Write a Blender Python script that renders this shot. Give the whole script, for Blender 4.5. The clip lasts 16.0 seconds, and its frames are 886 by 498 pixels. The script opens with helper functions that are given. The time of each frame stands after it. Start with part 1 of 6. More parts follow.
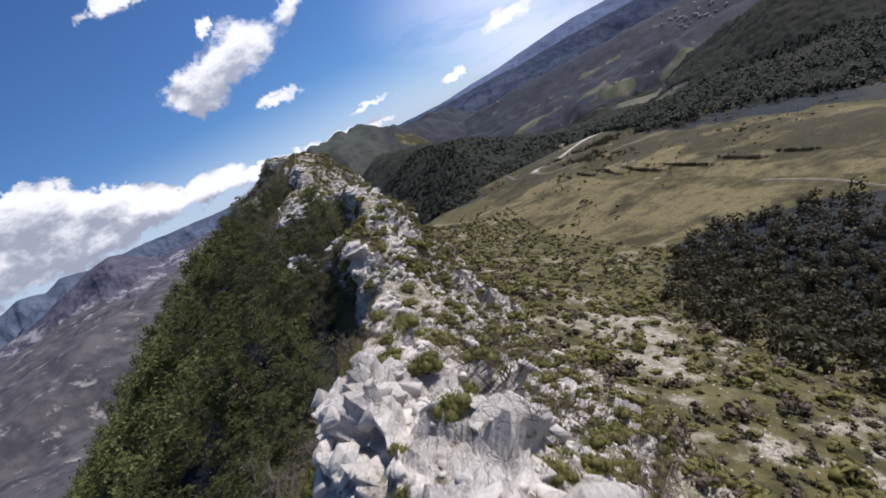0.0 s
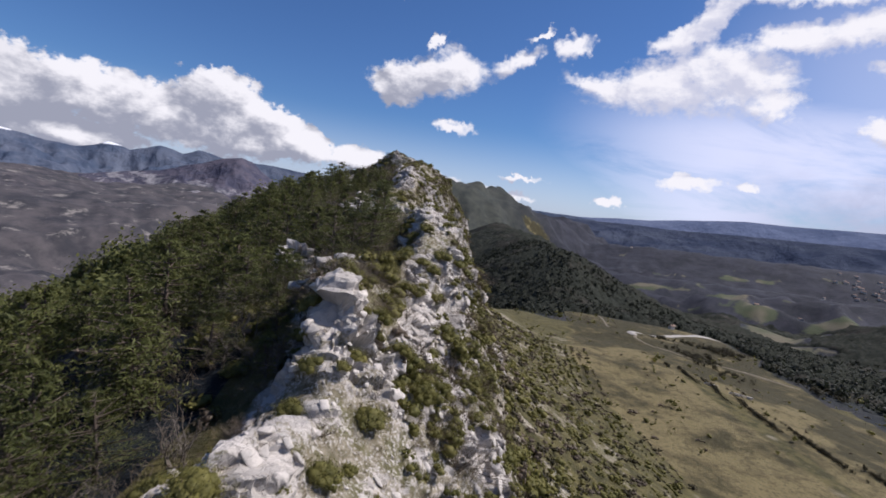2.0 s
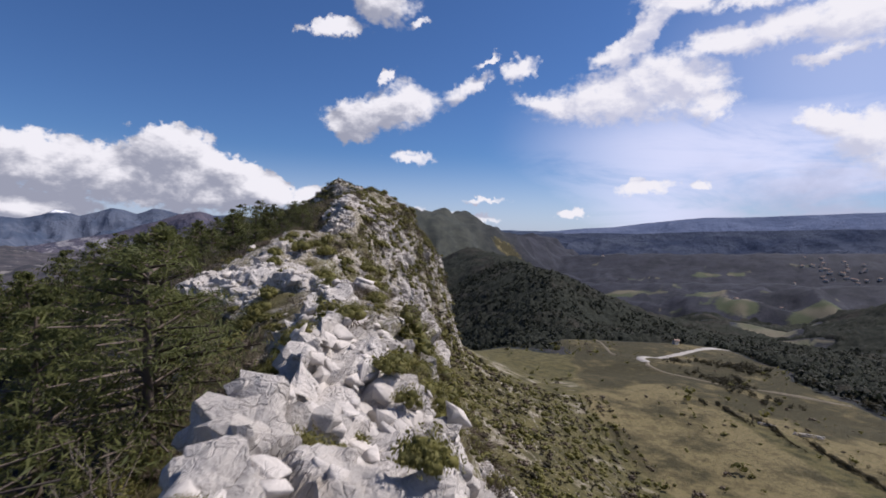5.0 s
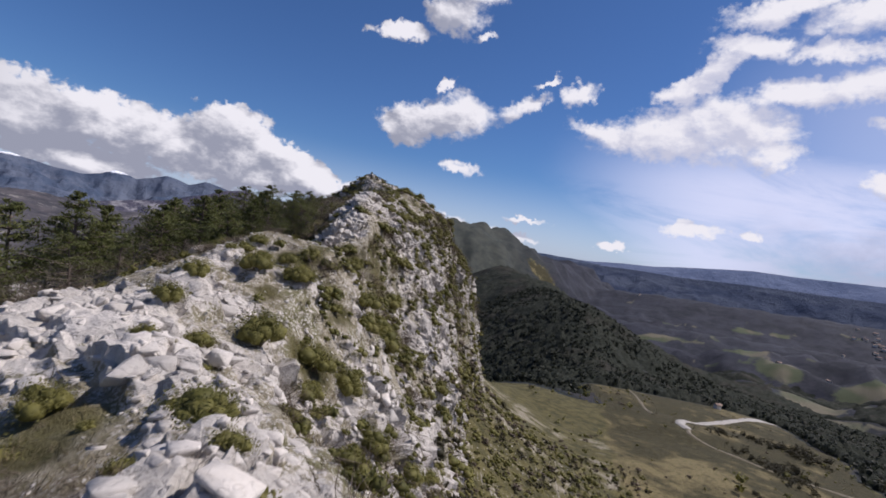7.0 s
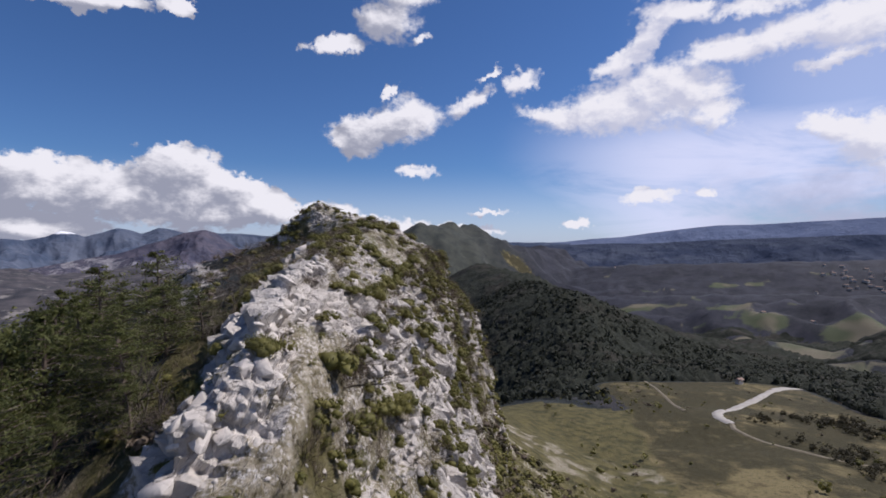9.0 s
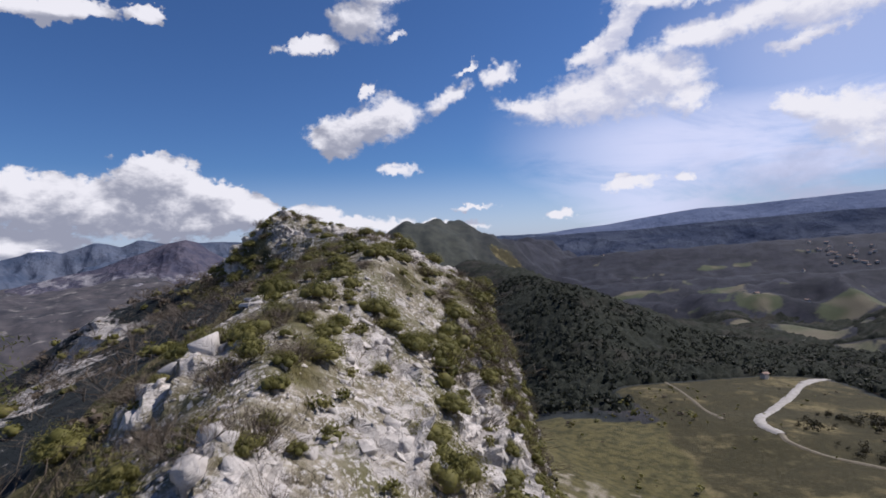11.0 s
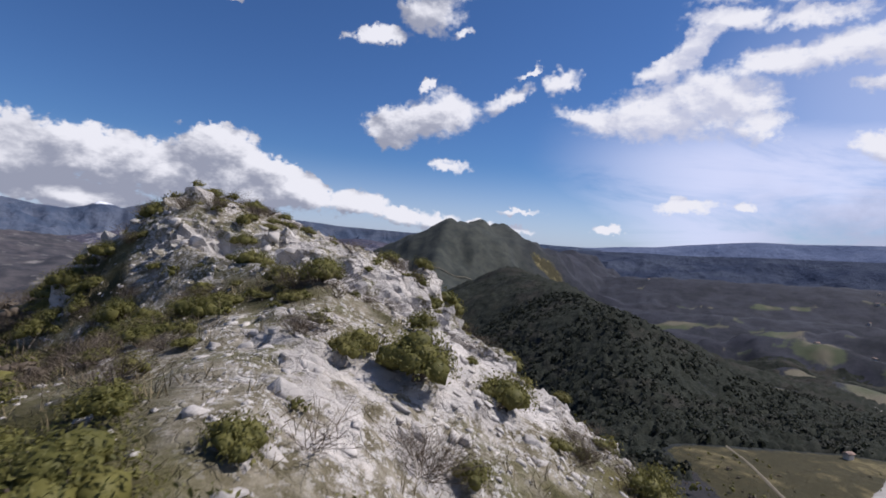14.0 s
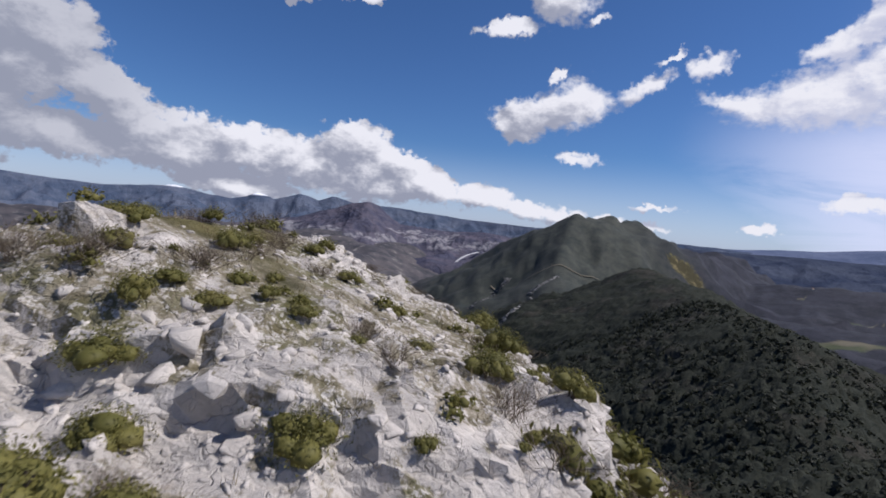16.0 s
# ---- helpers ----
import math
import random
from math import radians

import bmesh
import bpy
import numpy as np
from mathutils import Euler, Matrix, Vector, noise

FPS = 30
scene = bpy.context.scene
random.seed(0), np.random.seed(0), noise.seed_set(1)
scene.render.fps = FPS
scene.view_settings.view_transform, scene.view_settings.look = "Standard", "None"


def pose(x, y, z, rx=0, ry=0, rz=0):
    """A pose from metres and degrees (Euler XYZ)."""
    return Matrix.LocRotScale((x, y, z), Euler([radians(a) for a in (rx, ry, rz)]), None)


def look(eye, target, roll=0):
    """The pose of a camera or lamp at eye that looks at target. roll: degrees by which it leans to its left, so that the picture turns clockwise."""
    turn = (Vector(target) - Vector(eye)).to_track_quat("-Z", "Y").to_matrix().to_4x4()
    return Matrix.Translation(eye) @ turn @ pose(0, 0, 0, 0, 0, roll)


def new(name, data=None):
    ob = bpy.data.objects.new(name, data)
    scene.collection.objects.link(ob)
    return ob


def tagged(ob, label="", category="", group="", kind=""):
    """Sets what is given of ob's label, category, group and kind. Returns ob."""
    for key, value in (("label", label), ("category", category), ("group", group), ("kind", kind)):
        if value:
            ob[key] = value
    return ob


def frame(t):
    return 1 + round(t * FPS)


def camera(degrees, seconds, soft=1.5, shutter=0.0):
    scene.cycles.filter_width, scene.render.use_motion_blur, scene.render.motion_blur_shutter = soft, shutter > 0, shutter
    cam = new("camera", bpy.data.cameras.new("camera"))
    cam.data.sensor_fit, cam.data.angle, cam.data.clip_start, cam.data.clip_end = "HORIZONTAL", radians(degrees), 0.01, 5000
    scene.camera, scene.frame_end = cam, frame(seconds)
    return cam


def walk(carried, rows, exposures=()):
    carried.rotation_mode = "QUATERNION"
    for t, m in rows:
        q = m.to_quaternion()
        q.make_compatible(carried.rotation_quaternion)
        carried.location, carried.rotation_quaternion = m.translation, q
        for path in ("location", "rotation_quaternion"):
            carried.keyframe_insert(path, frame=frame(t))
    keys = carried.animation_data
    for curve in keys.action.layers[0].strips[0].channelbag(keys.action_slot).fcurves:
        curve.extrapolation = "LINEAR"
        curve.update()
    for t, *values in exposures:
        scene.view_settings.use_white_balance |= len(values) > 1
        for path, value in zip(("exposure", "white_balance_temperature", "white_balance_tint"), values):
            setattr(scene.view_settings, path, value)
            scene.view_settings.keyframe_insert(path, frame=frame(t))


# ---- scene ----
cam = camera(83.40, 16.0, soft=1.7, shutter=0.15)
PATH = [
    (0, pose(-8.647, -98.725, -3.469, 73.584, 25.968, -19.945)),
    (0.5, pose(-7.379, -93.111, -4.260, 75.987, 17.684, -17.453)),
    (1, pose(-5.758, -89.139, -5.047, 79.418, 1.823, -8.037)),
    (1.5, pose(-4.489, -84.081, -5.828, 81.280, -8.461, -3.383)),
    (2, pose(-3.733, -78.302, -6.507, 84.188, -7.727, -4.129)),
    (2.5, pose(-3.248, -71.993, -6.904, 85.161, -4.281, -6.709)),
    (3, pose(-2.814, -65.407, -6.961, 86.542, 0.617, -9.597)),
    (3.5, pose(-2.234, -59.411, -6.606, 86.723, 0.966, -9.698)),
    (4, pose(-1.587, -54.026, -6.126, 86.736, 0.880, -9.326)),
    (4.5, pose(-0.992, -48.516, -5.665, 87.192, 0.438, -8.908)),
    (7, pose(1.008, -26.806, -4.219, 88.583, -9.589, -3.685)),
    (7.5, pose(0.998, -20.819, -3.307, 88.881, -9.134, -4.052)),
    (8, pose(0.554, -13.056, -2.189, 89.290, -6.132, -5.021)),
    (8.5, pose(0.132, -6.441, -1.073, 89.332, -1.562, -6.802)),
    (9, pose(0.000, -0.000, 0.000, 89.200, -0.000, -7.280)),
    (11.5, pose(-1.242, 27.292, 2.237, 88.642, 4.348, -9.550)),
    (12, pose(-0.822, 31.714, 2.440, 88.714, 5.552, -10.153)),
    (12.5, pose(-0.360, 35.875, 2.786, 88.609, 5.644, -10.403)),
    (13, pose(0.158, 39.877, 3.154, 88.632, 5.162, -9.997)),
    (13.5, pose(0.703, 43.578, 3.591, 88.757, 2.690, -8.448)),
    (14, pose(1.182, 47.036, 4.026, 88.552, -4.193, -4.116)),
    (14.5, pose(1.587, 50.228, 4.439, 88.102, -9.098, 0.599)),
    (15, pose(1.631, 53.810, 4.900, 87.477, -10.715, 4.218)),
    (15.5, pose(1.425, 57.231, 5.397, 87.008, -8.781, 7.364)),
    (16, pose(0.879, 61.108, 5.800, 86.632, -5.645, 10.097)),
]
walk(cam, PATH, exposures=((0.0, 0.26, 6120, 15.0), (1.5, 0.16, 6240, 17.0), (4.5, 0.06, 6280, 18.0), (8.0, 0.0, 6240, 18.5), (12.0, 0.0, 6150, 17.0), (16.0, 0.0, 6120, 16.5)))

# ---------------------------------------------------------------- light
SUN_AZ, SUN_EL = 78.0, 50.0          # degrees from +y towards +x, and above the horizon
sun_dir = Vector((math.sin(radians(SUN_AZ)) * math.cos(radians(SUN_EL)),
                  math.cos(radians(SUN_AZ)) * math.cos(radians(SUN_EL)), math.sin(radians(SUN_EL))))
sun_data = bpy.data.lights.new("sun", "SUN")
sun_data.energy, sun_data.angle, sun_data.color = 4.9, radians(0.6), (1.0, 0.95, 0.865)
sun = new("sun", sun_data)
sun.matrix_world = look(sun_dir * 300, (0, 0, 0))


class Nodes:
    """Short hand for building node trees."""

    def __init__(self, tree):
        self.tree = tree

    def add(self, kind, *links, **settings):
        n = self.tree.nodes.new(kind)
        for k, v in settings.items():
            if k == "operation":
                n.operation = v
            elif k == "data_type":
                n.data_type = v
            elif k == "blend_type":
                n.blend_type = v
            elif k == "feature":
                n.feature = v
            elif k == "attribute_name":
                n.attribute_name = v
            elif k == "noise_dimensions":
                n.noise_dimensions = v
            elif k == "clamp":
                n.clamp = v
        for i, v in enumerate(links):
            self.put(n.inputs[i], v)
        return n

    def put(self, socket, v):
        if v is None:
            return
        if isinstance(v, bpy.types.NodeSocket):
            self.tree.links.new(v, socket)
        elif isinstance(v, bpy.types.Node):
            self.tree.links.new(v.outputs[0], socket)
        else:
            socket.default_value = v

    def math(self, op, a, b=None, c=None):
        return self.add("ShaderNodeMath", a, b, c, operation=op).outputs[0]

    def vec(self, op, a, b=None):
        n = self.add("ShaderNodeVectorMath", a, b, operation=op)
        return n.outputs["Value"] if op in ("DOT_PRODUCT", "LENGTH") else n.outputs[0]

    def mix(self, f, a, b, blend="MIX"):
        n = self.tree.nodes.new("ShaderNodeMix")
        n.data_type, n.blend_type = "RGBA", blend
        self.put(n.inputs[0], f), self.put(n.inputs[6], a), self.put(n.inputs[7], b)
        return n.outputs[2]

    def ramp(self, f, lo, hi, a=0.0, b=1.0, smooth=True):
        n = self.tree.nodes.new("ShaderNodeMapRange")
        n.interpolation_type = "SMOOTHSTEP" if smooth else "LINEAR"
        for i, v in enumerate((f, lo, hi, a, b)):
            self.put(n.inputs[i], v)
        return n.outputs[0]

    def noise(self, vec, scale, detail=4.0, rough=0.55, dist=0.0):
        n = self.tree.nodes.new("ShaderNodeTexNoise")
        self.put(n.inputs["Vector"], vec)
        n.inputs["Scale"].default_value, n.inputs["Detail"].default_value = scale, detail
        n.inputs["Roughness"].default_value, n.inputs["Distortion"].default_value = rough, dist
        return n.outputs[0]


# ---------------------------------------------------------------- sky with clouds
world = bpy.data.worlds.new("sky")
scene.world = world
world.use_nodes = True
world.node_tree.nodes.clear()
N = Nodes(world.node_tree)
sky = world.node_tree.nodes.new("ShaderNodeTexSky")
sky.sky_type, sky.sun_disc = "NISHITA", False
sky.sun_elevation, sky.sun_rotation = radians(SUN_EL), radians(SUN_AZ)
sky.altitude, sky.air_density, sky.dust_density, sky.ozone_density = 900, 1.0, 0.6, 2.0
coord = world.node_tree.nodes.new("ShaderNodeTexCoord").outputs["Generated"]
sep = N.add("ShaderNodeSeparateXYZ", coord)
az = N.math("MULTIPLY", N.math("ARCTAN2", sep.outputs[0], sep.outputs[1]), 57.2958)
el = N.math("MULTIPLY", N.math("ARCSINE", sep.outputs[2]), 57.2958)
angles = N.add("ShaderNodeCombineXYZ", az, el, 0.0).outputs[0]
calm = angles
for wscale, wide in ((14.0, 1.7), (48.0, 1.15), (130.0, 0.60)):
    wn = N.add("ShaderNodeTexNoise", coord)
    wn.inputs["Scale"].default_value, wn.inputs["Detail"].default_value = wscale, 3.0
    angles = N.vec("ADD", angles, N.vec("MULTIPLY", N.vec("SUBTRACT", wn.outputs[1], (0.5, 0.5, 0.5)), (wide * 2, wide * 1.5, 0.0)))
# clouds: azimuth, elevation, half width, half height, lean, in degrees
CLOUDS = [
    (-32.9, 5.1, 3.6, 2.9, 0), (-27.1, 4.5, 5.7, 2.8, 0), (-20.7, 7.0, 3.9, 2.6, 0), (-20.0, 4.0, 8.2, 3.1, 0), (-14.6, 4.6, 4.8, 2.4, -25), (-32.2, 1.5, 6.3, 1.3, 0), (-11.0, 3.3, 3.2, 1.6, -20),
    (-5.7, 2.9, 3.8, 1.3, -5), (-0.5, 2.0, 3.2, 1.1, 0), (3.1, 1.8, 2.6, 1.0, -5), (8.3, 1.5, 1.9, 0.7, 0), (12.2, 1.1, 1.8, 0.6, 0),
    (-50.0, 11.8, 5.0, 4.4, -30), (-45.0, 9.0, 5.4, 2.4, -35), (-48.9, 4.4, 5.1, 2.0, 0), (-38.5, 4.8, 8.0, 3.0, 0), (-58, 8.5, 9, 7, 0),
    (0.6, 12.7, 5.9, 2.2, 10), (-2.3, 11.3, 2.9, 1.7, 0), (4.1, 14.0, 3.6, 2.1, 0), (10.2, 15.6, 2.7, 1.0, 22), (1.1, 16.5, 1.2, 0.5, 30), (16.3, 17.6, 1.9, 1.1, 25), (13.0, 18.4, 1.2, 0.35, 15), (4.0, 7.9, 2.2, 0.75, 4),
    (-4.5, 21.0, 3.3, 0.95, 8), (1.3, 24.0, 2.9, 1.9, 0), (2.6, 26.4, 3.0, 1.4, 0), (5.0, 22.3, 0.8, 0.4, 20), (-30.0, 21.6, 6.5, 1.0, 8), (-20.5, 22.6, 1.6, 0.6, 0),
    (26.4, 14.0, 7.8, 2.2, 3), (31.6, 15.2, 5.2, 3.0, 0), (21.6, 13.8, 5.4, 1.0, -8), (35.7, 12.8, 2.4, 1.6, 0), (26.9, 18.7, 3.2, 1.1, 20), (29.7, 21.0, 3.0, 1.2, 35), (32.4, 22.9, 3.9, 1.1, 0), (37.0, 18.5, 4.2, 1.2, 10),
    (42.1, 19.0, 4.6, 1.6, 10), (47.6, 19.0, 4.5, 2.1, 0), (39.4, 21.9, 4.1, 0.9, 0), (45.9, 16.4, 3.1, 0.7, 8), (34.0, 25.6, 5.0, 1.2, 8), (43.0, 25.0, 6.0, 1.6, 8), (54, 19.5, 5.0, 3.0, 0), (60, 24, 7, 3, 5),
    (45.3, 10.6, 2.6, 1.2, -15), (48.4, 8.7, 3.4, 2.2, 0), (53, 7.5, 4.5, 3.2, 0), (29.8, 4.8, 2.9, 0.6, 3), (35.4, 4.8, 1.0, 0.45, 0), (22.6, 1.9, 1.3, 0.5, 0), (13.1, 3.4, 2.6, 0.38, 0),
    (62, 9, 7, 5, 0), (76, 16, 10, 7, 0), (95, 12, 14, 6, 0), (-85, 10, 15, 6, 0), (125, 10, 16, 5, 0), (-125, 12, 18, 6, 0), (170, 9, 20, 5, 0), (100, 35, 12, 6, 0), (-100, 38, 14, 6, 0),
]


def cloud_field(p):
    best = None
    for a, e, w, h, lean in CLOUDS:
        q = N.vec("SUBTRACT", p, (a, e, 0.0))
        if lean:
            r = N.add("ShaderNodeVectorRotate", q, None, None, radians(-lean))
            r.rotation_type = "Z_AXIS"
            r.inputs["Angle"].default_value = radians(-lean)
            q = r.outputs[0]
        q = N.vec("MULTIPLY", q, (0.96 / w, 0.98 / h, 0.0))
        d = N.vec("DOT_PRODUCT", q, q)
        best = d if best is None else N.add("ShaderNodeMath", best, d, 0.55, operation="SMOOTH_MIN").outputs[0]
    return N.math("SUBTRACT", 1.0, best)


flat = N.vec("MULTIPLY", coord, (1.0, 1.0, 1.6))
billow = N.noise(flat, 11.0, 10.0, 0.60, 0.15)
fine = N.noise(flat, 42.0, 7.0, 0.66, 0.1)
rough = N.math("ADD", N.math("MULTIPLY", N.math("SUBTRACT", billow, 0.5), 2.5), N.math("MULTIPLY", N.math("SUBTRACT", fine, 0.5), 1.5))
field = cloud_field(angles)
body = N.math("ADD", N.math("MAXIMUM", field, -1.2), rough)
# the heaped clouds of the west have firm edges, those towards the sun fray out
cover = N.ramp(body, N.ramp(az, -12.0, 8.0, -0.30, -0.52), N.ramp(az, -12.0, 8.0, 0.22, 0.80))
# the lit side: the cloud seen a little towards the sun
puff = N.noise(flat, 15.0, 6.0, 0.60, 0.2)
puff_up = N.noise(N.vec("ADD", flat, (0.012, 0.0, 0.040)), 15.0, 6.0, 0.60, 0.2)
lit = N.math("ADD", N.math("MULTIPLY", N.math("SUBTRACT", N.math("MAXIMUM", cloud_field(calm), -1.0), N.math("MAXIMUM", cloud_field(N.vec("ADD", calm, (1.0, 1.7, 0.0))), -1.0)), 0.9),
             N.math("MULTIPLY", N.math("SUBTRACT", puff, puff_up), 3.2))
glow = N.ramp(N.math("ADD", lit, N.math("MULTIPLY", N.math("SUBTRACT", fine, 0.5), 0.7)), N.ramp(az, -10.0, 8.0, -0.32, -0.60), N.ramp(az, -10.0, 8.0, 1.10, 0.80))
under_side = N.mix(N.ramp(az, -8.0, 30.0), (0.37, 0.395, 0.47, 1), (0.66, 0.69, 0.80, 1))
cloud_col = N.mix(glow, under_side, (1.0, 1.0, 1.0, 1))
cloud_col = N.mix(N.math("MULTIPLY", N.ramp(az, -33.0, -46.0), 0.55), cloud_col, (0.36, 0.39, 0.46, 1))
# a thin veil below the clouds towards the sun's side, grey and thicker near the horizon
veil_n = N.noise(N.vec("MULTIPLY", coord, (1.0, 1.0, 4.0)), 3.0, 7.0, 0.62, 0.8)
veil = N.math("MULTIPLY", N.ramp(veil_n, 0.16, 0.58), N.math("MULTIPLY", N.ramp(az, 12.0, 34.0), N.ramp(el, 16.0, 9.0)))
high = N.math("MULTIPLY", N.math("MULTIPLY", N.ramp(az, 25.0, 48.0), N.ramp(el, 28.0, 16.0)), 0.42)
veil = N.math("MAXIMUM", N.math("MAXIMUM", N.math("MULTIPLY", veil, 0.90), high), N.math("MULTIPLY", N.ramp(el, 9.0, 0.0), 0.42))
bank = N.math("MULTIPLY", N.ramp(az, 30.0, 46.0), N.ramp(N.math("ADD", el, N.math("MULTIPLY", N.math("SUBTRACT", billow, 0.5), 9.0)), 8.0, 2.5))
veil_col = N.mix(N.math("MULTIPLY", bank, 0.85), (0.70, 0.74, 0.90, 1), (0.42, 0.44, 0.56, 1))
SKY_STRENGTH, CLOUD = 0.063, 0.84
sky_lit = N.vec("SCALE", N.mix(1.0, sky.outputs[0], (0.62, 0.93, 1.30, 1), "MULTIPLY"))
world.node_tree.nodes[-1].inputs["Scale"].default_value = SKY_STRENGTH
base = N.mix(veil, sky_lit, veil_col)
col = N.mix(cover, base, N.mix(1.0, cloud_col, (CLOUD, CLOUD, CLOUD, 1), "MULTIPLY"))
bg = N.add("ShaderNodeBackground", col)
bg.inputs["Strength"].default_value = 1.0
out = world.node_tree.nodes.new("ShaderNodeOutputWorld")
world.node_tree.links.new(bg.outputs[0], out.inputs[0])

# ---------------------------------------------------------------- materials
def material(name):
    m = bpy.data.materials.new(name)
    m.use_nodes = True
    m.node_tree.nodes.clear()
    n = Nodes(m.node_tree)
    s = m.node_tree.nodes.new("ShaderNodeBsdfPrincipled")
    o = m.node_tree.nodes.new("ShaderNodeOutputMaterial")
    m.node_tree.links.new(s.outputs[0], o.inputs[0])
    s.inputs["Specular IOR Level"].default_value = 0.25
    n.shader = s
    return m, n


def bump(n, height, strength, distance):
    b = n.add("ShaderNodeBump")
    b.inputs["Strength"].default_value, b.inputs["Distance"].default_value = strength, distance
    n.put(b.inputs["Height"], height)
    n.put(n.shader.inputs["Normal"], b.outputs[0])


def rock_colour(n, p):
    """Grey limestone: pale faces, weathered patches, ochre runs, dark joints and partings; and its height."""
    a = n.noise(p, 0.45, 6, 0.60)
    b = n.noise(p, 3.4, 8, 0.68)
    c = n.noise(n.vec("MULTIPLY", p, (1.0, 1.0, 0.4)), 1.1, 5, 0.6, 0.5)
    f = n.noise(p, 14.0, 6, 0.70)
    col = n.mix(n.ramp(a, 0.34, 0.66), (0.41, 0.377, 0.340, 1), (0.60, 0.553, 0.502, 1))
    col = n.mix(n.math("MULTIPLY", n.ramp(n.noise(p, 1.5, 7, 0.66), 0.52, 0.66), 0.42), col, (0.33, 0.315, 0.295, 1))
    col = n.mix(n.math("MULTIPLY", n.ramp(b, 0.58, 0.72), 0.30), col, (0.30, 0.285, 0.27, 1))
    col = n.mix(n.math("MULTIPLY", n.ramp(f, 0.60, 0.74), 0.22), col, (0.22, 0.21, 0.20, 1))
    col = n.mix(n.math("MULTIPLY", n.ramp(c, 0.60, 0.76), 0.32), col, (0.44, 0.34, 0.22, 1))
    bent = n.vec("ADD", p, n.vec("MULTIPLY", n.add("ShaderNodeTexNoise", n.vec("MULTIPLY", p, (0.5, 0.5, 0.5))).outputs[1], (0.7, 0.7, 0.7)))
    joints = None
    for scale, width, deep in ((0.75, 0.026, 1.0), (2.0, 0.034, 0.6)):
        v = n.add("ShaderNodeTexVoronoi", feature="DISTANCE_TO_EDGE")
        n.put(v.inputs["Vector"], n.vec("MULTIPLY", bent, (1.0, 0.8, 1.5)))
        v.inputs["Scale"].default_value = scale
        e = n.math("MULTIPLY", n.ramp(v.outputs[0], 0.0, width, 1.0, 0.0), deep)
        joints = e if joints is None else n.math("MAXIMUM", joints, e)
    joints = n.math("MULTIPLY", joints, n.ramp(b, 0.36, 0.56, 0.15, 1.0))
    # beds: thin dark partings along the dip
    s = n.add("ShaderNodeSeparateXYZ", n.vec("ADD", p, n.vec("MULTIPLY", n.add("ShaderNodeTexNoise", n.vec("MULTIPLY", p, (0.35, 0.35, 0.35))).outputs[1], (0.9, 0.9, 1.3))))
    bed = n.math("ADD", s.outputs[2], n.math("SUBTRACT", n.math("MULTIPLY", s.outputs[0], 0.16), n.math("MULTIPLY", s.outputs[1], 0.10)))
    part_ = n.math("PINGPONG", n.math("MULTIPLY", bed, 2.4), 0.5)
    part_ = n.math("MULTIPLY", n.ramp(part_, 0.0, 0.07, 1.0, 0.0), n.ramp(c, 0.44, 0.58))
    joints = n.math("MAXIMUM", joints, n.math("MULTIPLY", part_, 0.7))
    col = n.mix(n.math("MULTIPLY", joints, 0.25), col, (0.13, 0.12, 0.11, 1))
    h = n.math("ADD", n.math("MULTIPLY", b, 0.55), n.math("MULTIPLY", f, 0.22))
    # broken faces: each block with its own tone and height
    for scale, tone, weight in ((1.3, 0.16, 0.55), (3.6, 0.14, 0.40)):
        v = n.add("ShaderNodeTexVoronoi")
        n.put(v.inputs["Vector"], n.vec("MULTIPLY", bent, (1.0, 0.8, 1.5)))
        v.inputs["Scale"].default_value = scale
        r = n.add("ShaderNodeSeparateColor", v.outputs["Color"]).outputs[0]
        col = n.mix(n.math("MULTIPLY", n.ramp(r, 0.35, 1.0), tone), col, (0.24, 0.23, 0.22, 1))
        h = n.math("ADD", h, n.math("MULTIPLY", r, weight))
    return col, n.math("SUBTRACT", h, n.math("MULTIPLY", joints, 0.22))


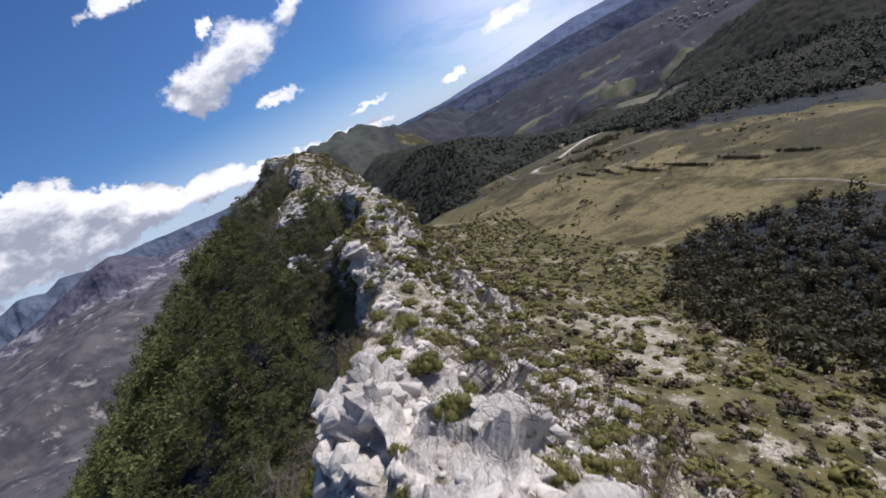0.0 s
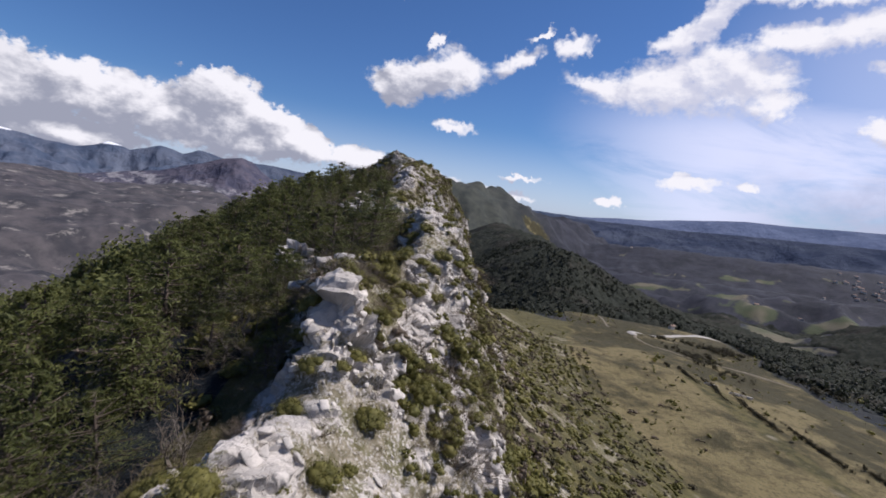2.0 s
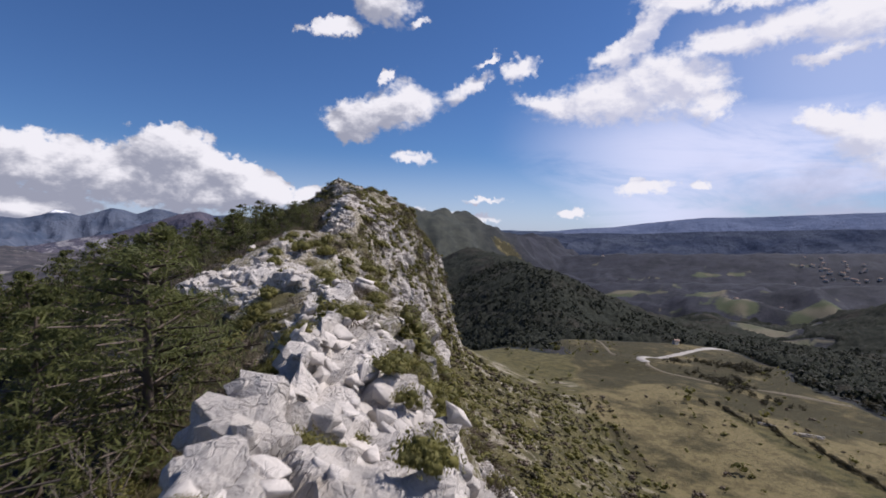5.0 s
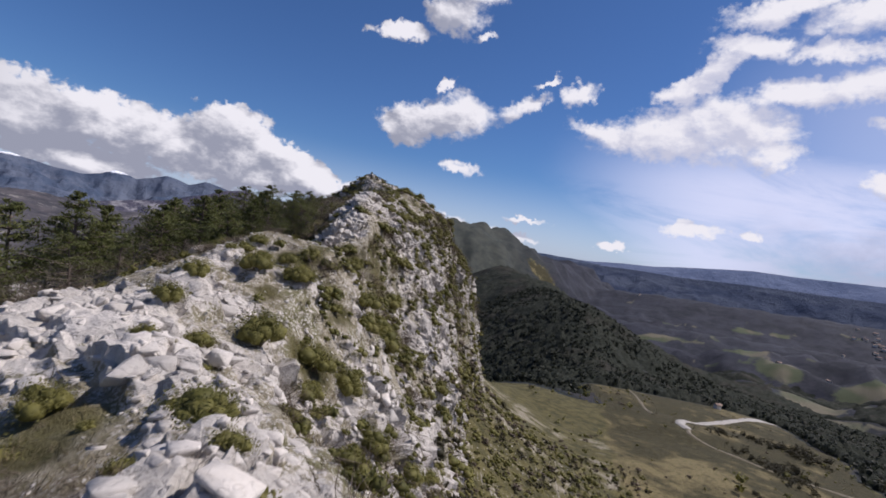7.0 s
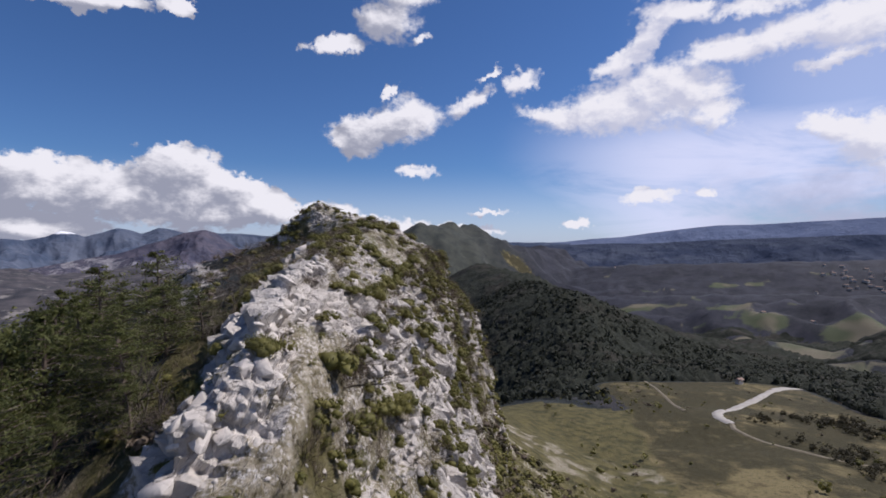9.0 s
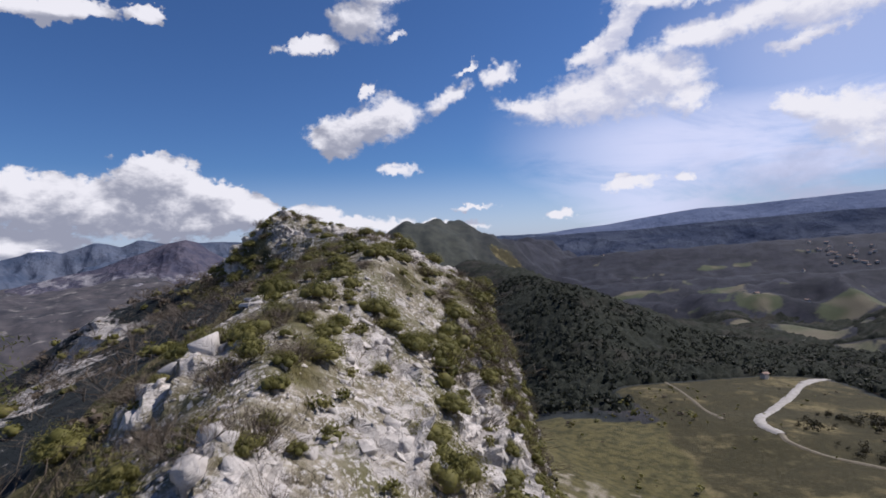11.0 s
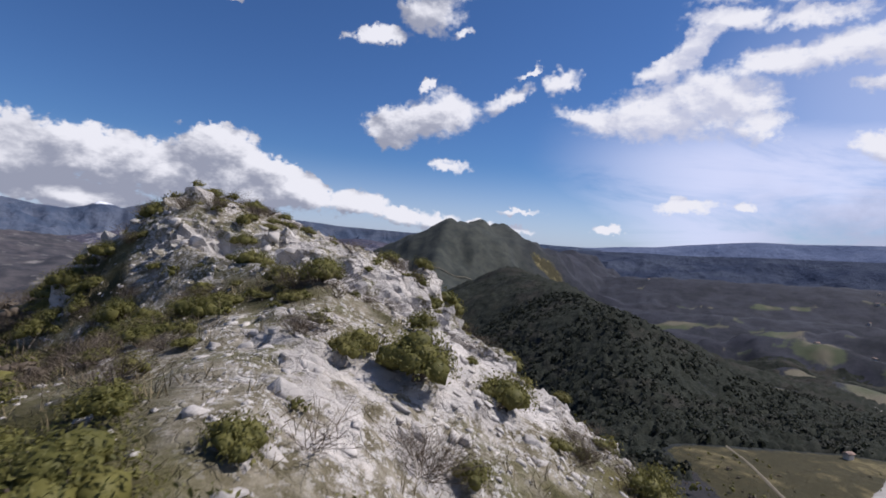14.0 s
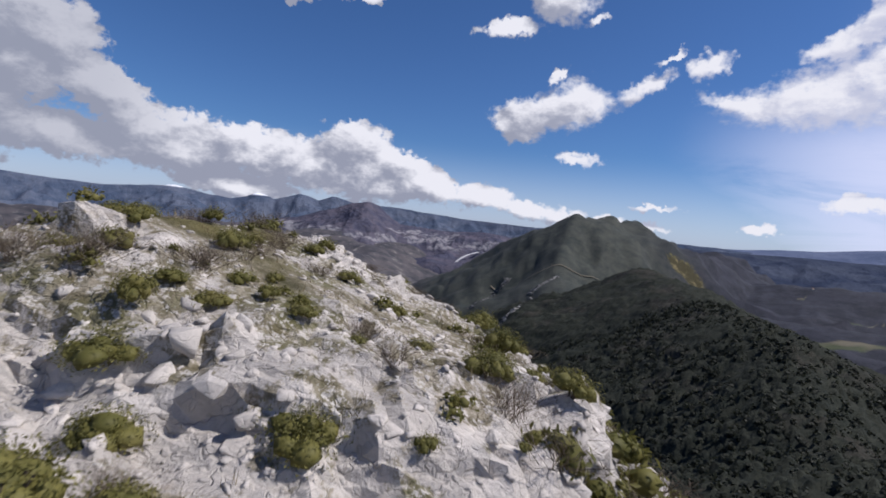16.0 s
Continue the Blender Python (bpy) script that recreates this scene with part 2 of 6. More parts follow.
def ground_material():
    m, n = material("ground")
    p = n.add("ShaderNodeTexCoord").outputs["Object"]
    att = n.add("ShaderNodeAttribute", attribute_name="cover")
    ch = n.add("ShaderNodeSeparateColor", att.outputs["Color"])
    rockm, grass, wood = ch.outputs[0], ch.outputs[1], ch.outputs[2]
    field = att.outputs["Alpha"]
    rock, rock_h = rock_colour(n, p)
    n1, n2, n3 = n.noise(p, 0.35, 6, 0.62), n.noise(p, 2.6, 6, 0.65), n.noise(p, 0.03, 5, 0.6)
    scrub = n.mix(n.ramp(n1, 0.35, 0.65), (0.042, 0.039, 0.013, 1), (0.112, 0.096, 0.036, 1))
    scrub = n.mix(n.math("MULTIPLY", n.ramp(n2, 0.55, 0.70), 0.55), scrub, (0.17, 0.152, 0.105, 1))
    scrub = n.mix(n.math("MULTIPLY", n.ramp(n2, 0.46, 0.32), 0.6), scrub, (0.050, 0.052, 0.020, 1))
    soil = n.mix(n.ramp(n2, 0.36, 0.64), (0.130, 0.110, 0.064, 1), (0.300, 0.265, 0.200, 1))
    soil = n.mix(n.math("MULTIPLY", n.ramp(n1, 0.48, 0.62), 0.75), soil, (0.105, 0.100, 0.040, 1))
    scrub = n.mix(n.ramp(rockm, 0.14, 0.34), scrub, soil)
    # pebbles where rock and soil meet
    v = n.add("ShaderNodeTexVoronoi", n.vec("ADD", p, n.vec("MULTIPLY", n.add("ShaderNodeTexNoise", n.vec("MULTIPLY", p, (4.0, 4.0, 4.0))).outputs[1], (0.25, 0.25, 0.25))))
    v.inputs["Scale"].default_value = 7.5
    peb = n.math("MULTIPLY", n.ramp(n.add("ShaderNodeSeparateColor", v.outputs["Color"]).outputs[0], 0.34, 0.44), n.ramp(v.outputs["Distance"], 0.52, 0.38))
    scrub = n.mix(n.math("MULTIPLY", peb, n.math("MULTIPLY", n.ramp(rockm, 0.20, 0.42), 0.9)), scrub, (0.52, 0.49, 0.45, 1))
    mx, my = n.add("ShaderNodeSeparateXYZ", p).outputs[0], n.add("ShaderNodeSeparateXYZ", p).outputs[1]
    # tan dry grass; its sunlit part is painted in by place, the rest darker
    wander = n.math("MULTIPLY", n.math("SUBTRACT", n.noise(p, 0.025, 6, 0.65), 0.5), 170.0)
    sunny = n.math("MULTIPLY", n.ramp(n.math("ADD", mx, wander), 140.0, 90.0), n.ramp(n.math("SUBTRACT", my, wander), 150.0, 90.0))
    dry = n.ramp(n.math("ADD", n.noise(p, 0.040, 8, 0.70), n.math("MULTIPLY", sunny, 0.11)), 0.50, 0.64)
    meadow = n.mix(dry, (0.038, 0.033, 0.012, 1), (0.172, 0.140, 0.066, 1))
    meadow = n.mix(n.math("MULTIPLY", n.ramp(n.noise(p, 0.22, 7, 0.75), 0.50, 0.62), 0.65), meadow, (0.062, 0.050, 0.020, 1))
    meadow = n.mix(n.math("MULTIPLY", n.ramp(n.noise(p, 0.55, 9, 0.82), 0.54, 0.68), 0.4), meadow, (0.22, 0.172, 0.090, 1))
    meadow = n.mix(n.math("MULTIPLY", n.ramp(n.noise(p, 1.3, 7, 0.80), 0.50, 0.64), 0.75), meadow, (0.030, 0.029, 0.013, 1))
    # western heath and pale rock, with distance haze painted in as purple grey
    hazy_heath = n.mix(n.ramp(n.noise(p, 0.010, 8, 0.68), 0.36, 0.64), (0.034, 0.034, 0.042, 1), (0.092, 0.082, 0.086, 1))
    hazy_heath = n.mix(n.math("MULTIPLY", n.ramp(n.noise(p, 0.016, 8, 0.7), 0.56, 0.66), 0.7), hazy_heath, (0.30, 0.275, 0.25, 1))
    px_ = n.add("ShaderNodeSeparateXYZ", p).outputs[0]
    # woods: their dark bluish tint has some distance haze painted in
    forest = n.mix(n.ramp(n.noise(p, 0.06, 8, 0.75), 0.35, 0.65), (0.008, 0.012, 0.013, 1), (0.027, 0.032, 0.031, 1))
    forest = n.mix(n.math("MULTIPLY", n.ramp(n3, 0.48, 0.62), 0.6), forest, (0.038, 0.033, 0.038, 1))
    forest = n.mix(n.math("MULTIPLY", n.ramp(n.noise(p, 0.0055, 7, 0.62), 0.46, 0.58), 0.7), forest, (0.010, 0.014, 0.020, 1))
    forest = n.mix(n.math("MULTIPLY", n.ramp(n.noise(p, 0.009, 8, 0.7), 0.57, 0.66), 0.35), forest, (0.085, 0.078, 0.052, 1))
    # towards the east, blue haze and cloud shade are painted into the colour
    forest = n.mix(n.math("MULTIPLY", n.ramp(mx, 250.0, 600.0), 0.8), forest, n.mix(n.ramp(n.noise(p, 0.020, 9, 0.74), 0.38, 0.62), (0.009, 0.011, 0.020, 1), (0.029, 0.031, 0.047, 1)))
    # lighter wood on the cone hill, painted as sunlit against the shaded east
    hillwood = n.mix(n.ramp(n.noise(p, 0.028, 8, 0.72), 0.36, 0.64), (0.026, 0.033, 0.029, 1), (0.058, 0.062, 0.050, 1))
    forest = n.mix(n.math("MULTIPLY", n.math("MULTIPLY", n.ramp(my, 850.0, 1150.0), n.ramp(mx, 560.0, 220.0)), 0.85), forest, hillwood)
    meadow = n.mix(n.ramp(px_, -260.0, -420.0), meadow, hazy_heath)
    forest = n.mix(n.math("MULTIPLY", n.ramp(px_, -260.0, -420.0), 0.9), forest, hazy_heath)
    scrub = n.mix(n.ramp(px_, -260.0, -420.0), scrub, hazy_heath)
    fields = n.mix(n.ramp(n.noise(p, 0.011, 2, 0.5), 0.42, 0.58), (0.070, 0.085, 0.036, 1), (0.16, 0.14, 0.09, 1))
    edge = n.math("MULTIPLY", n.math("SUBTRACT", n.noise(p, 1.1, 8, 0.72), 0.5), 1.25)
    far_edge = n.math("MULTIPLY", n.math("SUBTRACT", n.noise(p, 0.12, 6, 0.7), 0.5), 0.9)
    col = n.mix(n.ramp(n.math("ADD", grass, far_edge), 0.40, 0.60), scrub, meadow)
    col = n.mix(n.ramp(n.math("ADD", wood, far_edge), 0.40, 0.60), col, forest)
    col = n.mix(n.ramp(n.math("ADD", field, n.math("MULTIPLY", far_edge, 0.9)), 0.40, 0.80, 0.0, 0.75), col, fields)
    col = n.mix(n.ramp(n.math("ADD", rockm, edge), 0.46, 0.58), col, rock)
    n.put(n.shader.inputs["Base Color"], col)
    n.shader.inputs["Roughness"].default_value = 0.93
    h = n.math("ADD", n.math("MULTIPLY", n2, 0.7), rock_h)
    bump(n, h, 0.95, 0.14)
    return m


def leaf_material(name, dark, light, tip, spread=0.5, through_leaf=0.35):
    m, n = material(name)
    info = n.add("ShaderNodeObjectInfo")
    geo = n.add("ShaderNodeNewGeometry")
    p = n.add("ShaderNodeTexCoord").outputs["Object"]
    rnd = n.math("ADD", n.math("MULTIPLY", geo.outputs["Random Per Island"], 0.7), n.math("MULTIPLY", info.outputs["Random"], 0.3))
    col = n.mix(rnd, (*dark, 1), (*light, 1))
    col = n.mix(n.math("MULTIPLY", n.ramp(n.noise(p, 1.1, 4, 0.6), 0.50, 0.70), spread), col, (*tip, 1))
    n.put(n.shader.inputs["Base Color"], col)
    n.shader.inputs["Roughness"].default_value = 0.6
    n.shader.inputs["Specular IOR Level"].default_value = 0.2
    back = n.add("ShaderNodeBsdfTranslucent", col)
    both = n.add("ShaderNodeMixShader", through_leaf, n.shader.outputs[0], back.outputs[0])
    out_node = [k for k in m.node_tree.nodes if k.bl_idname == "ShaderNodeOutputMaterial"][0]
    m.node_tree.links.new(both.outputs[0], out_node.inputs[0])
    return m


def bark_material(name, a, b):
    m, n = material(name)
    p = n.add("ShaderNodeTexCoord").outputs["Object"]
    k = n.noise(n.vec("MULTIPLY", p, (1, 1, 0.3)), 7.0, 5, 0.65)
    n.put(n.shader.inputs["Base Color"], n.mix(n.ramp(k, 0.3, 0.7), (*a, 1), (*b, 1)))
    n.shader.inputs["Roughness"].default_value = 0.9
    bump(n, k, 0.6, 0.03)
    return m


def stone_material():
    m, n = material("limestone")
    p = n.add("ShaderNodeTexCoord").outputs["Object"]
    info = n.add("ShaderNodeObjectInfo")
    p2 = n.vec("ADD", p, n.add("ShaderNodeCombineXYZ", n.math("MULTIPLY", info.outputs["Random"], 40.0), 0.0, 0.0).outputs[0])
    col, h = rock_colour(n, p2)
    n.put(n.shader.inputs["Base Color"], col)
    n.shader.inputs["Roughness"].default_value = 0.9
    bump(n, h, 0.8, 0.07)
    return m


def plain_material(name, a, b, scale, rough=0.9, metal=0.0):
    m, n = material(name)
    p = n.add("ShaderNodeTexCoord").outputs["Object"]
    k = n.noise(p, scale, 5, 0.65)
    n.put(n.shader.inputs["Base Color"], n.mix(n.ramp(k, 0.3, 0.7), (*a, 1), (*b, 1)))
    n.shader.inputs["Roughness"].default_value = rough
    n.shader.inputs["Metallic"].default_value = metal
    bump(n, k, 0.3, 0.02)
    return m


MAT_GROUND = ground_material()
MAT_STONE = stone_material()
MAT_SHRUB = leaf_material("shrub_leaves", (0.088, 0.090, 0.026), (0.225, 0.205, 0.062), (0.23, 0.195, 0.075))
MAT_DRY = leaf_material("dry_twigs", (0.078, 0.060, 0.042), (0.175, 0.138, 0.102), (0.13, 0.100, 0.062), 0.5, 0.15)
MAT_PINE = leaf_material("pine_needles", (0.045, 0.056, 0.020), (0.165, 0.175, 0.058), (0.190, 0.170, 0.060), 0.5, 0.45)
MAT_OAK = leaf_material("oak_leaves", (0.032, 0.030, 0.016), (0.076, 0.066, 0.036), (0.080, 0.060, 0.042))
MAT_WOODS = leaf_material("woodland", (0.023, 0.028, 0.019), (0.035, 0.040, 0.027), (0.037, 0.035, 0.027), 0.5, 0.45)


def canopy_material():
    """Crowns from afar: olive and dark green, with patches of bare winter wood."""
    m, n = material("canopy")
    p = n.add("ShaderNodeTexCoord").outputs["Object"]
    a, b, c = n.noise(p, 0.22, 6, 0.7), n.noise(p, 0.9, 5, 0.7), n.noise(p, 0.018, 6, 0.65)
    col = n.mix(n.ramp(a, 0.35, 0.65), (0.016, 0.020, 0.016, 1), (0.032, 0.035, 0.027, 1))
    col = n.mix(n.math("MULTIPLY", n.ramp(b, 0.50, 0.66), 0.5), col, (0.022, 0.023, 0.015, 1))
    col = n.mix(n.math("MULTIPLY", n.ramp(c, 0.52, 0.64), 0.6), col, (0.047, 0.042, 0.036, 1))
    n.put(n.shader.inputs["Base Color"], col)
    n.shader.inputs["Roughness"].default_value = 0.95
    n.shader.inputs["Specular IOR Level"].default_value = 0.1
    bump(n, n.math("ADD", b, a), 0.7, 0.8)
    return m


MAT_CANOPY = canopy_material()
MAT_BARK = bark_material("bark", (0.075, 0.055, 0.042), (0.16, 0.13, 0.11))
MAT_GREYBARK = bark_material("grey_bark", (0.085, 0.070, 0.056), (0.180, 0.155, 0.130))
MAT_WALL = plain_material("pale_render", (0.55, 0.50, 0.43), (0.68, 0.63, 0.55), 0.8)
MAT_ROOF = plain_material("clay_tiles", (0.22, 0.15, 0.12), (0.32, 0.23, 0.18), 1.2)
MAT_DIRT = plain_material("dirt_track", (0.14, 0.12, 0.085), (0.22, 0.19, 0.14), 0.6)
MAT_ROAD = plain_material("gravel_road", (0.27, 0.25, 0.225), (0.38, 0.36, 0.33), 0.6)

# ---------------------------------------------------------------- noise on arrays
def hash3(i, j, k, seed=0):
    h = (i.astype(np.int64) * 374761393 + j.astype(np.int64) * 668265263 + k.astype(np.int64) * 2147483647 + seed * 1274126177) & 0xFFFFFFFF
    h = ((h ^ (h >> 13)) * 1274126177) & 0xFFFFFFFF
    h = ((h ^ (h >> 16)) * 2246822519) & 0xFFFFFFFF
    return ((h ^ (h >> 15)) & 0xFFFFFF) / float(0xFFFFFF)


def vnoise(x, y, z, seed=0):
    i, j, k = np.floor(x), np.floor(y), np.floor(z)
    u, v, w = x - i, y - j, z - k
    u, v, w = u * u * (3 - 2 * u), v * v * (3 - 2 * v), w * w * (3 - 2 * w)
    total = 0.0
    for a in (0, 1):
        for b in (0, 1):
            for c in (0, 1):
                total = total + hash3(i + a, j + b, k + c, seed) * (u if a else 1 - u) * (v if b else 1 - v) * (w if c else 1 - w)
    return total * 2 - 1


def fbm(x, y, z=None, octaves=4, gain=0.5, seed=0):
    z = np.zeros_like(x) if z is None else z
    total, amp, f = 0.0, 1.0, 1.0
    for o in range(octaves):
        total = total + amp * vnoise(x * f + 17.3 * o, y * f - 9.1 * o, z * f + 4.7 * o, seed + o)
        amp, f = amp * gain, f * 2.03
    return total


def cells(x, y, z, seed=0):
    """Voronoi: the nearest cell's own number, how far its border is, and the way to its middle."""
    i, j, k = np.floor(x), np.floor(y), np.floor(z)
    best, second, number = np.full(x.shape, 9.0), np.full(x.shape, 9.0), np.zeros(x.shape)
    tilt = np.zeros(x.shape)
    for a in (-1, 0, 1):
        for b in (-1, 0, 1):
            for c in (-1, 0, 1):
                p, q, r = i + a, j + b, k + c
                ex, ey, ez = x - p - hash3(p, q, r, seed), y - q - hash3(p, q, r, seed + 1), z - r - hash3(p, q, r, seed + 2)
                d = np.sqrt(ex * ex + ey * ey + ez * ez)
                closer = d < best
                second = np.where(closer, best, np.minimum(second, d))
                number = np.where(closer, hash3(p, q, r, seed + 3), number)
                lean = ex * (hash3(p, q, r, seed + 4) - 0.5) + ey * (hash3(p, q, r, seed + 5) - 0.5) + ez * (hash3(p, q, r, seed + 6) - 0.5)
                tilt = np.where(closer, lean, tilt)
                best = np.minimum(best, d)
    return number, second - best, tilt


# ---------------------------------------------------------------- the lie of the land
# sections across the ridge: y; then x, z of the wood's edge, the crest, the brow, the middle and the foot of the cliff
SECTIONS = np.array([
    (-150, -13, -12, -10, -9, -8, -10, -3, -18, 4, -27),
    (-100, -11.8, -10.5, -9.6, -8.2, -7.6, -9.5, -5, -14, 2, -25),
    (-88, -11.2, -10.0, -9.3, -8.3, -7.2, -9.6, -5.8, -14, 1, -24),
    (-82, -11.0, -12.0, -8.7, -9.4, -6.2, -11.5, -3.4, -16.5, 3, -25),
    (-72, -11.5, -16.6, -9.5, -15.2, -5.0, -16.6, -0.5, -20.5, 4, -26),
    (-66, -8.8, -15.6, -7.2, -13.2, -3.5, -16.8, 0.0, -21.5, 5, -27),
    (-61, -8.6, -16.0, -6.0, -15.0, -2.5, -17.0, 0.6, -22.0, 5.5, -27),
    (-55, -7.4, -13.8, -6.2, -10.5, -2.5, -14.2, 1.5, -19.5, 6, -27),
    (-51, -8.2, -12.6, -6.8, -10.6, -1.8, -13.2, 2.0, -18.0, 7, -27),
    (-46, -3.7, -11.8, -2.2, -10.3, -0.2, -11.6, 2.0, -16.5, 8, -28),
    (-41, -3.3, -10.8, -2.2, -8.3, -0.2, -9.2, 2.2, -14.0, 9, -28),
    (-35, -3.1, -10.2, -1.7, -7.6, 0.1, -8.7, 2.6, -13.5, 9.5, -28),
    (-28, -3.6, -9.6, -1.4, -7.3, 0.6, -8.3, 3.0, -13.5, 10.5, -28.5),
    (-18, -6.0, -9.8, -2.0, -8.6, 1.2, -9.4, 4.0, -15.5, 12, -29),
    (-10, -12.0, -9.0, -8.0, -8.3, -3.0, -10.0, 3.0, -17.0, 12, -29.5),
    (0, -11.4, -8.2, -8.8, -6.8, -4.0, -8.0, 2.0, -16.0, 12.5, -30),
    (6, -10.6, -7.2, -8.0, -5.7, -3.6, -6.1, 1.5, -14.5, 12.5, -31),
    (11, -8.8, -7.6, -6.0, -6.3, -3.0, -7.0, 1.0, -13.5, 12.5, -32),
    (15, -6.2, -6.0, -3.9, -3.0, -2.2, -4.5, 0.3, -12.2, 12.5, -33),
    (21, -5.8, -4.2, -3.9, -1.6, -1.2, -3.9, 0.8, -11.0, 12.5, -33),
    (28, -5.8, -2.8, -3.5, -1.0, 0.0, -3.5, 3.4, -10.6, 12.5, -34),
    (36, -6.5, -1.8, -3.5, -0.6, 1.0, -3.4, 3.2, -8.5, 13, -34),
    (42, -7.0, -1.0, -2.8, 0.4, 1.6, -2.4, 4.6, -7.0, 13.5, -34),
    (48, -6.0, 0.0, -0.8, 1.3, 4.0, -2.4, 6.0, -8.0, 14, -34),
    (55, -5.5, 0.8, -0.8, 2.1, 6.0, -1.2, 8.0, -8.0, 15, -34),
    (60, -6.0, 0.8, -1.0, 2.6, 7.5, -2.0, 9.5, -10.0, 16, -34),
    (64, -9.0, -0.2, -3.5, 2.8, 7.0, -1.3, 10.0, -10.0, 17, -34),
    (66.5, -12.0, -0.4, -7.5, 3.3, 4.0, 0.7, 11.0, -9.0, 18, -34),
    (70, -13.5, 0.6, -8.6, 5.2, 1.5, 2.2, 11.5, -8.0, 19, -34),
    (76, -13.5, 0.8, -8.0, 4.9, 2.0, 1.0, 13.0, -9.0, 20, -35),
    (88, -12.0, -1.0, -5.2, 1.7, 4.0, -3.5, 16.5, -13.0, 23, -37),
    (100, -12.0, -9.0, -4.0, -5.0, 8.0, -9.0, 18.0, -19.0, 26, -40),
    (130, -12.0, -30, 0.0, -26, 10.0, -29, 20.0, -36, 32, -47),
    (180, -16.0, -66, 2.0, -58, 14.0, -58, 26.0, -60, 42, -62),
    (260, -40.0, -112, 4.0, -98, 24.0, -95, 42.0, -90, 70, -84),
    (420, -90.0, -160, 0.0, -140, 40.0, -132, 80.0, -122, 120, -108),
    (700, -150.0, -205, 0.0, -190, 80.0, -178, 160.0, -165, 260, -150),
    (1200, -150.0, -225, 0.0, -215, 80.0, -208, 160.0, -200, 260, -190),
    (5000, -150.0, -225, 0.0, -215, 80.0, -208, 160.0, -200, 260, -190),
])


def knots(y):
    """The ten numbers of the section at each y, by a smooth curve through the sections."""
    y = np.clip(y, SECTIONS[0, 0], SECTIONS[-1, 0])
    k = np.clip(np.searchsorted(SECTIONS[:, 0], y) - 1, 0, len(SECTIONS) - 2)
    s, t = SECTIONS[:, 0], SECTIONS[:, 1:]
    slope = np.gradient(t, s, axis=0)
    d = np.diff(t, axis=0) / np.diff(s)[:, None]
    limit = np.minimum(np.abs(np.vstack([d[:1], d])), np.abs(np.vstack([d, d[-1:]]))) * 2.0
    slope = np.clip(slope, -limit, limit)
    h = (s[k + 1] - s[k])
    u = ((y - s[k]) / h)[:, None]
    h = h[:, None]
    return ((2 * u ** 3 - 3 * u ** 2 + 1) * t[k] + (u ** 3 - 2 * u ** 2 + u) * h * slope[k]
            + (-2 * u ** 3 + 3 * u ** 2) * t[k + 1] + (u ** 3 - u ** 2) * h * slope[k + 1])


def east(x, y):
    """The slope and the meadow below the cliff."""
    z = np.interp(x, [-20, 5, 13, 30, 52, 77, 110, 230, 400, 900, 1600], [-24, -26, -31, -42, -51.5, -55, -57, -72, -92, -150, -190])
    z = z - 0.085 * np.clip(y - 150, 0, 500) * np.clip((x - 20) / 60, 0, 1) - 0.02 * np.clip(y - 650, 0, 2500)
    return z + 2.0 * fbm(x / 45, y / 45, octaves=3, seed=5) * np.clip((x - 15) / 30, 0, 1)


def west(d):
    """How far the wooded side has dropped at d metres from the wood's edge."""
    return np.interp(d, [0, 1.2, 3, 11, 45, 130, 260, 500, 1200], [0, 0.9, 1.5, 4.0, 24, 82, 150, 195, 215])


def ridge(x, y, x1, z1, x2, z2, width, seed=0):
    """A wooded crest from one end to the other, as a height to take the greater of. Ends: (x, y), z."""
    a, b = np.array(x1, float), np.array(x2, float)
    ab = b - a
    t = np.clip(((x - a[0]) * ab[0] + (y - a[1]) * ab[1]) / (ab @ ab), 0, 1)
    d = np.hypot(x - a[0] - t * ab[0], y - a[1] - t * ab[1])
    n = fbm(x / width * 1.6, y / width * 1.6, octaves=5, seed=seed)
    return z1 + (z2 - z1) * t - np.sqrt(d * d + (width * 0.18) ** 2) / width * 62 + 62 * 0.18 + 9 * n * np.clip(d / width, 0.15, 1.5)


